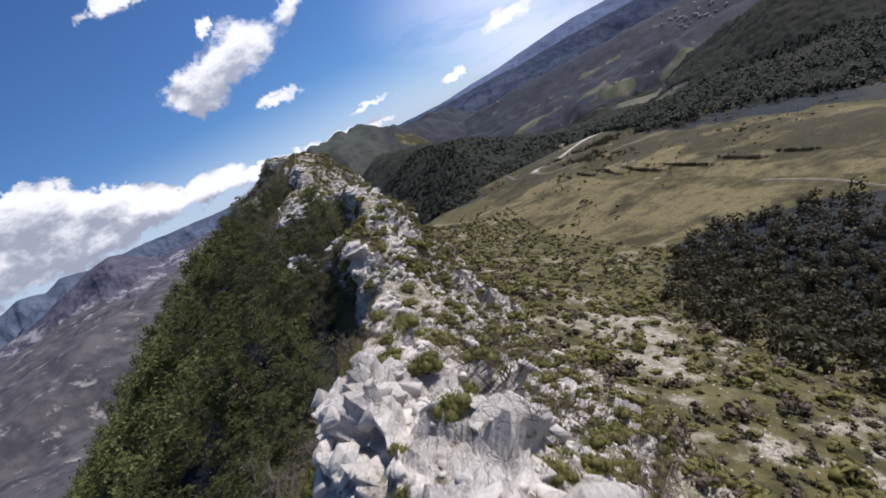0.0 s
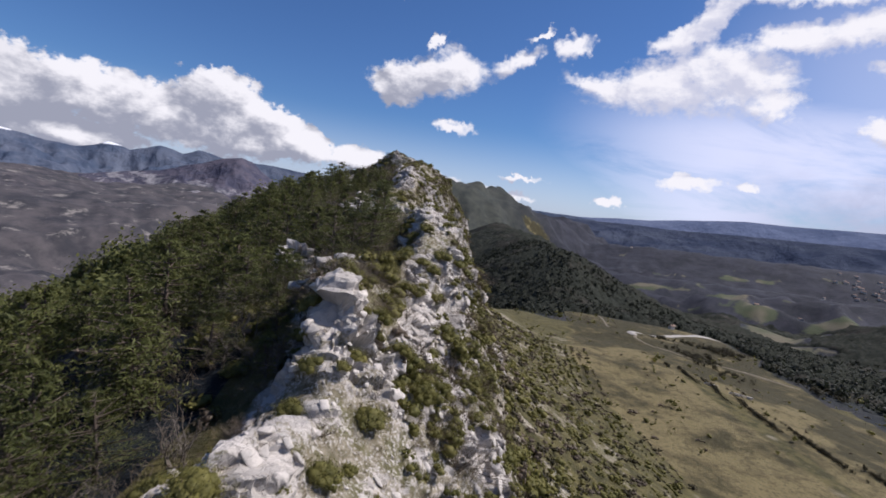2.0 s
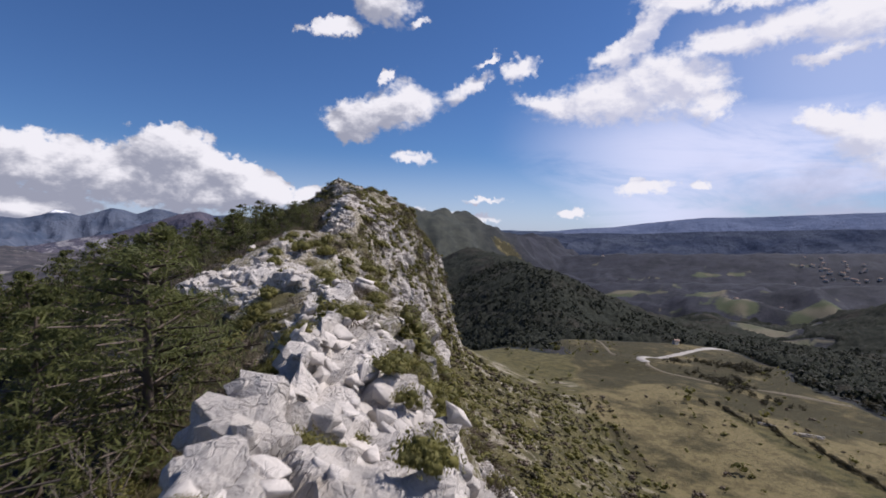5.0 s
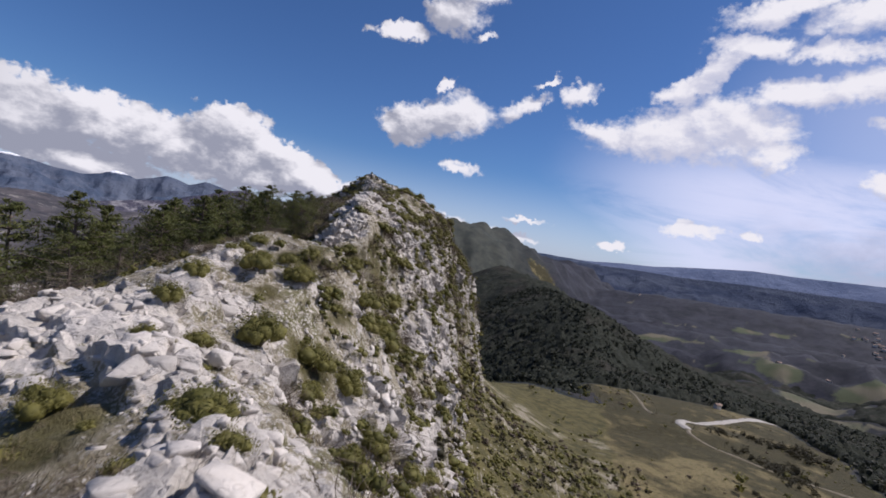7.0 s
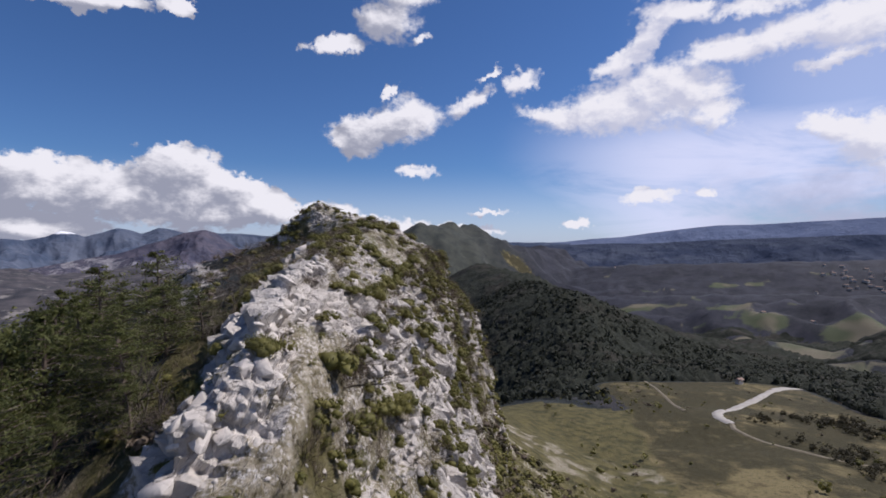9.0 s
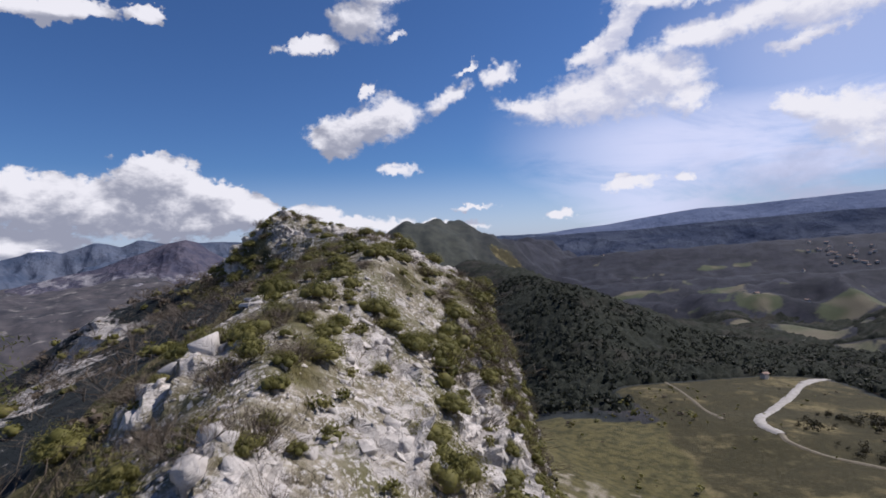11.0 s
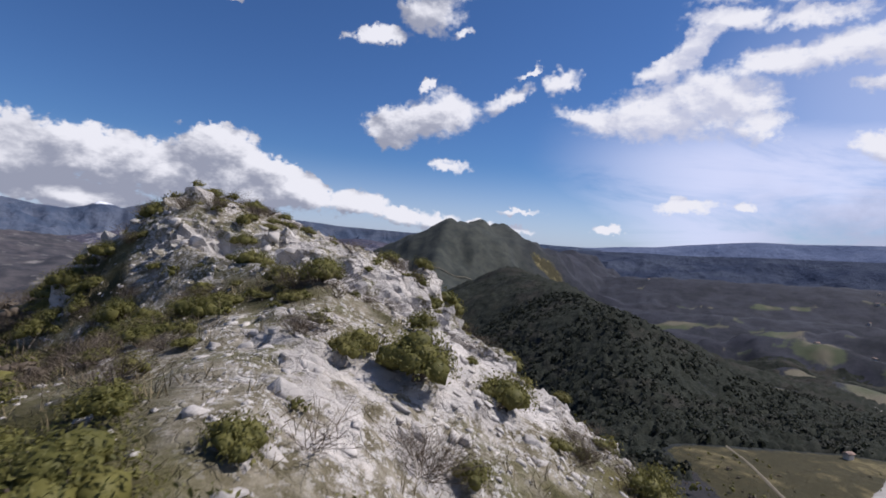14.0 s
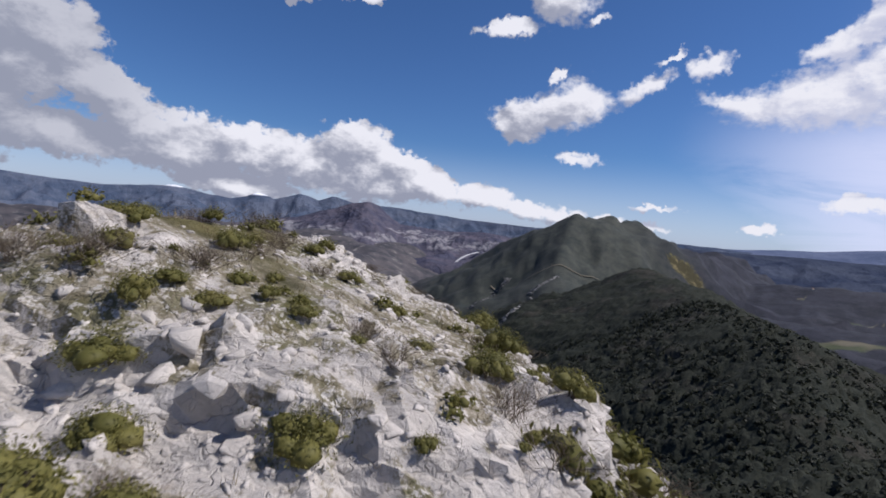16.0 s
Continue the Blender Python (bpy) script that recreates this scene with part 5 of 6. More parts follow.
side_w = soil * np.exp(clump * 2.4) * np.where(on & (flat_base > edge_r) & (flat_base < edge_f + 45), 1.0, 0.0) * np.where(flat_base > edge_f, 0.55, 1.0) * np.where(flat_y < -40, 1.7, 1.0)
close_by = np.where(flat_base < edge_m + 3, 1.0, 0.0)
spots = scatter(side_w * close_by, 2500, 0.5)
NEAR = [shrub_mesh("side_a", 120, 0.060, MAT_SHRUB, 3, 0.65, 0.8), shrub_mesh("side_b", 120, 0.060, MAT_SHRUB, 4, 0.6, 0.8), quads_to_tris(twig_mesh("side_twigs", 22, MAT_DRY, 0.7, 0.4))]
heap("scrub_on_the_cliff", [(NEAR[0], 0), (NEAR[1], 0), (NEAR[0], 0), (NEAR[2], 1)], spots, [MAT_SHRUB, MAT_DRY],
     "olive scrub on the cliff ledges", "scrub", np.clip(rng.lognormal(-0.04, 0.42, len(spots)), 0.4, 2.0))
spots = scatter(side_w * (1 - close_by), 6500, 0.50)
heap("scrub_on_the_slope", [(FAR_SHRUBS[0], 0), (FAR_SHRUBS[1], 2), (FAR_SHRUBS[0], 0), (FAR_SHRUBS[2], 1)], spots, [MAT_SHRUB, MAT_DRY, MAT_OAK],
     "olive and grey scrub over scree and cliff", "scrub", np.clip(rng.lognormal(-0.10, 0.50, len(spots)), 0.4, 2.6), 0.35, 0.5)
LOW = [shrub_mesh("low_a", 74, 0.080, MAT_SHRUB, 4, 0.6), shrub_mesh("low_b", 74, 0.080, MAT_SHRUB, 3, 0.7), quads_to_tris(twig_mesh("low_twigs", 24, MAT_DRY, 0.7, 0.4))]
spots = scatter(crest_w, 1000, 0.42)
heap("low_scrub", [(LOW[0], 0), (LOW[1], 0), (LOW[2], 1)], spots, [MAT_SHRUB, MAT_DRY],
     "low olive scrub in the joints of the rock", "scrub", rng.uniform(0.3, 0.95, len(spots)))

# stones
def chip_mesh(name):
    """A sharp-edged chip of limestone."""
    bm = bmesh.new()
    for k in range(9):
        q = rng.uniform(-1, 1, 3)
        q = q / max(np.abs(q).max(), 0.3)
        bm.verts.new(Vector(q * np.array([0.60, 0.45, 0.27])))
    hull = bmesh.ops.convex_hull(bm, input=bm.verts[:])
    bmesh.ops.delete(bm, geom=list({q for q in hull["geom_interior"] + hull["geom_unused"] if isinstance(q, bmesh.types.BMVert)}), context="VERTS")
    bmesh.ops.triangulate(bm, faces=bm.faces[:])
    me = bpy.data.meshes.new(name)
    bm.to_mesh(me)
    bm.free()
    me.materials.append(MAT_STONE)
    return me


CHIPS = [chip_mesh("chip_%d" % k) for k in range(7)]
STONES = [stone_mesh("stone_a", 0.7), stone_mesh("stone_b", 0.5), stone_mesh("stone_c", 0.85), stone_mesh("stone_d", 0.6)]
stone_w = np.where(route, 1.0, 0.0) * np.clip(flat_rock - 0.15, 0.02, 0.6)


def slab_mesh(name, plates):
    """A bed of limestone: uneven plates one on another."""
    bm = bmesh.new()
    z = -0.25
    for k in range(plates):
        thick = rng.uniform(0.09, 0.16)
        n = int(rng.integers(7, 10))
        r = (0.75 - 0.08 * k) * rng.uniform(0.55, 1.15, n)
        off = rng.normal(size=2) * 0.08
        ring = [(off[0] + 1.25 * r[j] * math.cos(2 * math.pi * j / n), off[1] + 0.8 * r[j] * math.sin(2 * math.pi * j / n)) for j in range(n)]
        low = [bm.verts.new((x * 1.03, y * 1.03, z)) for x, y in ring]
        mid = [bm.verts.new((x, y, z + thick * 0.8 + rng.normal() * 0.012)) for x, y in ring]
        top = [bm.verts.new((x * 0.93, y * 0.93, z + thick + rng.normal() * 0.015)) for x, y in ring]
        for a, b in ((low, mid), (mid, top)):
            for j in range(n):
                bm.faces.new((a[j], a[(j + 1) % n], b[(j + 1) % n], b[j]))
        bm.faces.new(top)
        z += thick * 0.96
    me = bpy.data.meshes.new(name)
    bm.to_mesh(me)
    bm.free()
    me.materials.append(MAT_STONE)
    return me


def block_mesh(name, flat):
    """An angular block of limestone: the hull of a few points in a box."""
    bm = bmesh.new()
    for k in range(15):
        q = rng.uniform(-1, 1, 3)
        q = q / max(np.abs(q).max(), 0.3)
        bm.verts.new(Vector(q * np.array([0.62, 0.48, flat]) * rng.uniform(0.80, 1.0)))
    hull = bmesh.ops.convex_hull(bm, input=bm.verts[:])
    bmesh.ops.delete(bm, geom=list({q for q in hull["geom_interior"] + hull["geom_unused"] if isinstance(q, bmesh.types.BMVert)}), context="VERTS")
    bmesh.ops.dissolve_limit(bm, angle_limit=0.12, verts=bm.verts[:], edges=bm.edges[:])
    bmesh.ops.bevel(bm, geom=bm.edges[:], offset=0.022, segments=1, affect="EDGES")
    bmesh.ops.triangulate(bm, faces=bm.faces[:])
    me = bpy.data.meshes.new(name)
    bm.to_mesh(me)
    bm.free()
    me.materials.append(MAT_STONE)
    return me


def crag(x, y, wide, high, count, block=1.0):
    """A crag of pale blocks standing out of the wood."""
    i = nearest_ground(x, y)
    top = new("crag")
    top.matrix_world = Matrix.Translation((flat_x[i], flat_y[i], flat_z[i] - 0.3))
    for _ in range(count):
        u = rng.uniform(0, 1)
        size = block * rng.uniform(0.9, 1.7) * (1.25 - 0.5 * u)
        at = (rng.normal() * wide * (1 - 0.75 * u), rng.normal() * wide * (1 - 0.75 * u), high * u)
        b = new("block", BLOCKS[int(rng.integers(0, len(BLOCKS)))])
        b.parent = top
        b.matrix_local = Matrix.Translation(at) @ Matrix.Rotation(rng.uniform(0, 6.28), 4, "Z") @ Matrix.Rotation(rng.normal() * 0.35, 4, "X") @ Matrix.Diagonal((size, size, size * 1.5, 1))
    return tagged(top, "weathered pale limestone crag among pines and brush", "crag", "crags in the wood")


BLOCKS = [block_mesh("block_%d" % k, f) for k, f in enumerate((0.30, 0.38, 0.24, 0.45, 0.34, 0.28, 0.40, 0.32))]
for i in scatter(stone_w * np.clip((flat_rock - 0.42) * 8, 0.02, 1) * np.where((flat_base > edge_l) & (flat_base < edge_r + 1), 1, 0.1), 260, 0.8):
    s = float(np.clip(rng.lognormal(-0.95, 0.40), 0.22, 0.85))
    m, s = stand(i, s, 0.85, 0.10)
    thing(BLOCKS[int(rng.integers(0, 8))], "boulder", m, s, "angular pale grey limestone block on the ridge", "boulder", "limestone blocks")
block_w = np.where(route & (flat_base > edge_l - 0.6), 1.0, 0.0) * np.clip((flat_rock - 0.40) * 4, 0, 1) * np.exp(1.2 * fbm(flat_x / 2.2, flat_y / 2.2, flat_z / 2.2, 2, seed=301))
spots = scatter(block_w, 6500, 0.22)
heap("broken_rock", [(q, 0) for q in BLOCKS], spots, [MAT_STONE], "blocky broken limestone outcrop", "rock", np.clip(rng.lognormal(-1.12, 0.48, len(spots)), 0.13, 0.85) * np.where(flat_y[spots] > 38, 0.62, 1.0), 0.85)
crag(-12.2, -41.0, 1.1, 3.2, 34, 0.62)
crag(-10.6, -40.2, 0.9, 2.4, 22, 0.55)
crag(-7.9, -50.6, 0.5, 0.5, 14, 0.42)
crag(-6.6, -50.6, 0.5, 0.5, 14, 0.42)
crag(-5.6, -49.4, 0.5, 0.5, 12, 0.4)
SLABS = [slab_mesh("slab_a", 3), slab_mesh("slab_b", 4), slab_mesh("slab_c", 2), slab_mesh("slab_d", 3)]
dip = Matrix.Rotation(radians(-14), 4, "X") @ Matrix.Rotation(radians(10), 4, "Y")
for i in scatter(stone_w * own_room * np.where((flat_base > edge_l) & (flat_base < edge_r) & ((flat_y > 38) | (np.abs(flat_y) < 12)), 1, 0), 34, 1.8):
    s = float(np.clip(rng.lognormal(-0.30, 0.35), 0.45, 1.2))
    at = Matrix.Translation((flat_x[i], flat_y[i], flat_z[i] - 0.24 * s)) @ dip @ Matrix.Rotation(rng.normal() * 0.4, 4, "Z")
    thing(SLABS[int(rng.integers(0, 4))], "rock_slab", at, s, "layered pale limestone slab with dark joints", "rock slab", "layered slabs on the ridge")
spots = scatter(np.where(on & (flat_base > edge_l - 1) & (flat_base < edge_f + 30), 1.0, 0.0) * np.clip(0.9 - np.abs(flat_rock - 0.42) * 2.0, 0, 1) * np.where(flat_y > 28, 3.0, 1.0), 24000, 0.09)
heap("loose_stones", [(q, 0) for q in CHIPS], spots, [MAT_STONE], "loose pale limestone rubble", "stones", np.clip(rng.lognormal(-2.15, 0.50, len(spots)), 0.05, 0.30), 0.8)

# dry grass
blades = []
for _ in range(9):
    p = rng.normal(size=3) * np.array([0.07, 0.07, 0])
    d = unit(np.array([rng.normal() * 0.5, rng.normal() * 0.5, 1.0])) * rng.uniform(0.16, 0.30)
    side = unit(np.cross(d, rng.normal(size=3))) * 0.008
    blades.append((np.array([p - side, p + side, p + d + side * 0.2, p + d - side * 0.2]), np.array([[0, 1, 2, 3]])))
v, f = join(blades)
TUFT = mesh_of("grass_tuft", v, f, [MAT_DRY])
spots = scatter(np.where(route, 1.0, 0.0) * np.clip(0.55 - flat_rock, 0, 1), 5000, 0.13)
heap("dry_grass", [(TUFT, 0)], spots, [plain_material("straw", (0.16, 0.13, 0.075), (0.27, 0.22, 0.13), 2.0)], "short dry grass between the stones", "grass", rng.uniform(0.7, 1.5, len(spots)))

# pines on the wooded side
PINES = [pine_meshes("pine_%d" % k, 1.0, w, 70, 0.026, 0.14) for k, w in enumerate((0.52, 0.60, 0.46, 0.64))]
FAR_PINES = [pine_meshes("far_pine_%d" % k, 1.0, w, 26, 0.038, 0.22) for k, w in enumerate((0.52, 0.58, 0.46))]


d_left = edge_l - flat_base
pine_zone = np.where((flat_y > -108) & (flat_y < 58) & (d_left > 1.6) & (d_left < np.where(flat_y < -50, 60, 40)), 1.0, 0.0)
pine_zone *= np.where((flat_y > -30) & (flat_y < 14), np.clip((d_left - 3) / 2, 0, 1), 1.0) * np.where(flat_y > 26, np.clip((d_left - 14) / 3, 0, 1), 1.0)
pine_zone *= np.where((flat_y < -36) & (d_left < 5.5), 0.15, 1.0) * np.exp(-np.clip(d_left - 12, 0, 60) / np.where(flat_y < -50, 40, 18))
pine_zone *= np.clip(0.75 + 0.8 * fbm(flat_x / 7, flat_y / 7, octaves=2, seed=95), 0.1, 1)
near_pines = [nearest_ground(x, y) for x, y in ((-9.6, -50.0), (-10.6, -47.8), (-9.4, -53.2), (-11.2, -45.6), (-9.0, -56.4), (-12.2, -50.4), (-13.6, -47.0), (-10.7, 21.5), (-9.4, 23.4), (-13.0, 20.6), (-10.0, 16.7), (-9.0, 18.7), (-17.8, 31.0), (-11.0, 26.0), (-12.5, 24.0), (-9.9, 19.8), (-12.6, 13.0), (-14.0, 16.0), (-13.2, 19.0), (-15.8, 14.0), (-16.5, 18.0), (-12.0, 9.5), (-11.2, 22.0), (-17.5, 22.0), (-14.6, 10.6), (-14.0, 24.0), (-15.0, -67.0), (-16.6, -66.0), (-14.2, -63.6), (-18.0, -69.0), (-13.2, -61.0), (-17.2, -62.2), (-19.4, -65.0), (-13.4, -66.4), (-15.6, -70.0), (-20.0, -70.0), (-17.5, -73.0), (-14.6, -57.0), (-12.4, -54.5), (-6.2, -39.0), (-7.6, -36.0), (-8.8, -41.0), (-7.0, -32.5), (-10.5, -37.5), (-11.5, -33.0), (-6.6, -28.5), (-9.0, -24.5))]
for i in near_pines + list(scatter(pine_zone, 310, 1.6)):
    d = float(d_left[i])
    s = float(rng.uniform(2.6, 4.4) * np.clip(0.55 + d / 14, 0.6, 1.35))
    if -45 < flat_y[i] < -27 and d < 8:
        s = float(rng.uniform(4.2, 5.6))
    m, s = stand(i, s, 0.08, 0.0)
    tree(PINES[int(rng.integers(0, 4))] if d < 6 and flat_y[i] < 30 else FAR_PINES[int(rng.integers(0, 3))], "pine_tree", ("trunk", "crown"), m, s,
         "small dark green pine beside the rock" if d < 6 else "dark green pine on the wooded slope", "pine tree", "pines on the wooded slope")

BARE = [bare_tree_mesh("bare_tree_a", 1.0), bare_tree_mesh("bare_tree_b", 1.0), bare_tree_mesh("bare_tree_c", 1.0)]
bare_zone = np.where((flat_y > -95) & (flat_y < 72) & (d_left > 0.8) & (d_left < 9), 1.0, 0.0) * np.where((flat_y > -30) & (flat_y < 10), 0.2, 1.0)
bare_zone = bare_zone * np.where((flat_y > 30) & (d_left < 3.5), 0.0, 1.0)
bare_zone = np.maximum(bare_zone, np.where((flat_y > -56) & (flat_y < -40) & (flat_base < -3.0) & (d_left < 8), 0.5, 0.0)) * np.where(flat_y < -56, 2.0, 1.0)
for i in scatter(bare_zone, 170, 1.0):
    m, s = stand(i, float(rng.uniform(1.6, 3.4)) * (0.6 if flat_y[i] > 30 else 1.0), 0.1, 0.0)
    thing(BARE[int(rng.integers(0, 3))], "bare_tree", m, s, "leafless grey-brown tree between rock and pines", "tree", "bare trees on the wooded slope")
THIN = quads_to_tris(twig_mesh("thin_twigs", 12, MAT_DRY, 0.8, 0.45))
under = np.where((flat_y > -105) & (flat_y < 90) & (d_left > 0.3) & (d_left < 45), 1.0, 0.0)
under = np.maximum(under, np.where((flat_y > -56) & (flat_y < -40) & (flat_base < -2.9) & (d_left < 9), 4.0, 0.0))
spots = scatter(under * np.where(d_left < 9, 2.5, 1.0), 1900, 0.6)
heap("undergrowth", [(FAR_SHRUBS[0], 0), (FAR_SHRUBS[2], 1), (THIN, 1), (THIN, 1)], spots, [MAT_SHRUB, MAT_DRY],
     "brown and dark green undergrowth below the pines", "undergrowth", rng.uniform(0.7, 1.6, len(spots)))

# the wood farther down
DEEP = []
for k in range(3):
    p, n = lumps(150, 0.42, 1.15, 7)
    v, f = leaf_quads(p, n, rng.uniform(0.045, 0.078, 150), 0.6)
    DEEP.append((quads_to_tris(mesh_of("deep_tree_%d" % k, v, f, [MAT_PINE])), 0))
spots = scatter(np.where((flat_y > -120) & (flat_y < 75) & (d_left > 26) & (d_left < 150), 1.0, 0.0) * np.exp(-np.clip(d_left - 26, 0, 200) / 70), 1500, 2.3)
heap("pine_wood", DEEP, spots, [MAT_PINE], "dark green pine wood falling away below", "wood", rng.uniform(3.4, 5.6, len(spots)), 0.0, 2.2)

# evergreen oaks at the foot of the slope
OAKS = [oak_meshes("oak_%d" % k, 1.0, w, 330, MAT_OAK) for k, w in enumerate((0.45, 0.52, 0.40))]
m_far = fbm(flat_x / 30, flat_y / 30, octaves=3, seed=97)
oak_zone = np.where((flat_x > wood_side(flat_y) + 5 * m_far) & (flat_x < 130) & (flat_y > -145) & (flat_y < wood_edge(flat_x) + 8 * m_far), 1.0, 0.0)
for i in scatter(oak_zone * np.exp(-np.clip(flat_x - 60, 0, 200) / 60), 290, 2.2):
    m, s = stand(i, float(rng.uniform(2.4, 3.9)), 0.0, 0.0)
    tree(OAKS[int(rng.integers(0, 3))], "oak_tree", ("trunk", "crown"), m, s, "dark evergreen oak below the ridge", "oak tree", "oaks below the ridge")
BLOBS = []
for k in range(3):
    p, n = lumps(18, 0.5, 1.0, 4)
    v, f = leaf_quads(p, n, rng.uniform(0.14, 0.23, 18), 0.85)
    BLOBS.append((quads_to_tris(mesh_of("far_tree_%d" % k, v, f, [MAT_WOODS])), 0))
OAK_WOOD = []
for k in range(3):
    p, n = lumps(60, 0.5, 1.0, 5)
    v, f = leaf_quads(p, n, rng.uniform(0.065, 0.11, 60), 0.85)
    OAK_WOOD.append((quads_to_tris(mesh_of("wood_tree_%d" % k, v, f, [MAT_OAK])), 0))
spots = scatter(oak_zone, 2300, 2.0)
heap("oak_wood", OAK_WOOD, spots, [MAT_OAK], "dark oak wood on the lower slope", "wood", rng.uniform(2.3, 3.8, len(spots)), 0.0, 1.6)
way = np.array([(99, 92), (100.5, 72), (102, 52), (105, 36), (110, 20), (119, 0)], float)
t_ = rng.uniform(0, len(way) - 1, 520)
row = np.stack([np.interp(t_, np.arange(len(way)), way[:, k]) + rng.normal(size=520) * 0.8 for k in (0, 1)], 1)
heap("hedge", OAK_WOOD, [nearest_ground(*q) for q in row], [MAT_OAK], "dark brown hedge along the meadow", "hedge", rng.uniform(0.6, 1.4, 520), 0.0, 0.5)
copse = np.stack([rng.uniform(122, 172, 900), rng.uniform(92, 190, 900)], 1)
copse = copse[(copse[:, 1] < 148 + 0.75 * (copse[:, 0] - 121)) & (fbm(copse[:, 0] / 14, copse[:, 1] / 14, octaves=2, seed=311) > -0.15)]
heap("copse", OAK_WOOD, [nearest_ground(*q) for q in copse], [MAT_OAK], "brown leafless copse beside the road", "copse", rng.uniform(1.2, 3.0, len(copse)), 0.0, 1.5)
meadow_w = np.where((flat_x > 45) & (flat_y > 20) & (flat_y < 215), 1.0, 0.0) * np.clip(0.25 + m_far, 0.06, 1)
spots = scatter(meadow_w, 1300, 1.1)
heap("meadow_bushes", [(FAR_SHRUBS[0], 0), (FAR_SHRUBS[2], 1), (BLOBS[0][0], 0)], spots, [MAT_SHRUB, MAT_DRY], "dark bushes scattered over dry meadow", "bushes",
     np.clip(rng.lognormal(0.0, 0.6, len(spots)), 0.5, 3.6), 0.0, 1.5)

# woods on the spur and the valley sides
wood_n = 9500
rr = np.sqrt(rng.uniform(200 ** 2, 560 ** 2, wood_n * 3))
aa = np.radians(rng.uniform(-2, 80, wood_n * 3))
wx, wy = rr * np.sin(aa), rr * np.cos(aa)
wz = base_height(wx, wy)
c = covers(wx, wy, wz, wz * 0)
keep = (c[2] > 0.5) & (c[3] < 0.4) & (c[1] < 0.3) & (fbm(wx / 40, wy / 40, octaves=3, seed=99) > -0.45)
keep &= ~((wx < 352) & (wy < 215) & (c[1] > 0.2))
wx, wy, wz = wx[keep][:wood_n], wy[keep][:wood_n], wz[keep][:wood_n]
flat_x, flat_y, flat_z = wx, wy, wz
flat_n = np.tile(np.array([0.0, 0.0, 1.0]), (len(wx), 1))
heap("trees_on_the_spur", BLOBS, np.arange(len(wx)), [MAT_WOODS], "dense dark green trees on the wooded spur", "woods", rng.uniform(2.8, 4.6, len(wx)), 0.0)

# the closed canopy of the woods: domes of crowns side by side
A3, R3 = np.meshgrid(np.radians(np.arange(-3, 82, 0.30)), np.array(growing(184, 1000, 1.6, 1.0036)))
hx, hy = (R3 * np.sin(A3)).ravel(), (R3 * np.cos(A3)).ravel()
hz = base_height(hx, hy)
cv = covers(hx, hy, hz, hz * 0)
own, gap, lean_ = cells(hx / 4.2, hy / 4.2, hx * 0, seed=201)
dome = np.sqrt(np.clip(gap / 0.7, 0, 1))
wooded = np.clip((cv[2] - 0.45) * 6, 0, 1) * np.clip((0.35 - cv[3]) * 6, 0, 1) * np.clip((0.3 - cv[1]) * 8, 0, 1) * np.clip((0.28 - cv[0]) * 8, 0, 1) * np.where(hy > 1120, 0.4, 1.0)
wooded *= np.where((hx < 352) & (hy < 215) & (cv[1] > 0.1), 0.0, 1.0) * np.clip((R3.ravel() - 186) / 30, 0, 1)
hz = hz + np.where(R3.ravel() > 400, 5.0 * fbm(hx / 40, hy / 40, octaves=4, seed=81) * np.clip((R3.ravel() - 400) / 600, 0, 1), 0.0)
hz = hz - 3.5 * (1 - wooded) - 0.4 + wooded * dome * (2.4 + 3.8 * own)
canopy = sheet("woods", hx.reshape(R3.shape), hy.reshape(R3.shape), hz.reshape(R3.shape), [np.zeros(R3.shape)] * 4, MAT_CANOPY)
tagged(canopy, "dense dark green woods on the hills", "woods", kind="stuff")


# ---------------------------------------------------------------- roads, river and houses
def ground_at(x, y):
    x, y = np.atleast_1d(np.asarray(x, float)), np.atleast_1d(np.asarray(y, float))
    return base_height(x, y)


def ribbon(name, points, width, mat, label, category, lift=0.22, count=90):
    """A strip laid on the ground along a smooth line."""
    p = np.array(points, float)
    t = np.linspace(0, len(p) - 1, count)
    k = np.clip(t.astype(int), 0, len(p) - 2)
    u = (t - k)[:, None]
    q = np.vstack([2 * p[0] - p[1], p, 2 * p[-1] - p[-2]])
    a, b, c, d = q[k], q[k + 1], q[k + 2], q[k + 3]
    line = 0.5 * (2 * b + (c - a) * u + (2 * a - 5 * b + 4 * c - d) * u ** 2 + (3 * b - a - 3 * c + d) * u ** 3)
    way = unit(np.gradient(line, axis=0))
    side = np.stack([way[:, 1], -way[:, 0]], 1)
    w = width * (1 + 0.18 * np.sin(np.arange(count) * 0.9) * np.cos(np.arange(count) * 0.37))[:, None] / 2
    rows = [line - side * (w + 0.8), line - side * w, line, line + side * w, line + side * (w + 0.8)]
    rise = (-0.8, 0.0, 0.08, 0.0, -0.8)
    mid = ground_at(line[:, 0], line[:, 1])
    v = []
    for r, h in zip(rows, rise):
        z = np.maximum(ground_at(r[:, 0], r[:, 1]), mid) * 0.5 + mid * 0.5
        v.append(np.stack([r[:, 0], r[:, 1], z + lift + h], 1))
    v = np.stack(v, 1).reshape(-1, 3)
    i = np.arange(count * 5).reshape(count, 5)
    f = np.stack([i[:-1, :-1], i[:-1, 1:], i[1:, 1:], i[1:, :-1]], -1).reshape(-1, 4)
    ob = new(name, mesh_of(name, v, f, [mat], smooth=True))
    return tagged(ob, label, category, kind="structure")


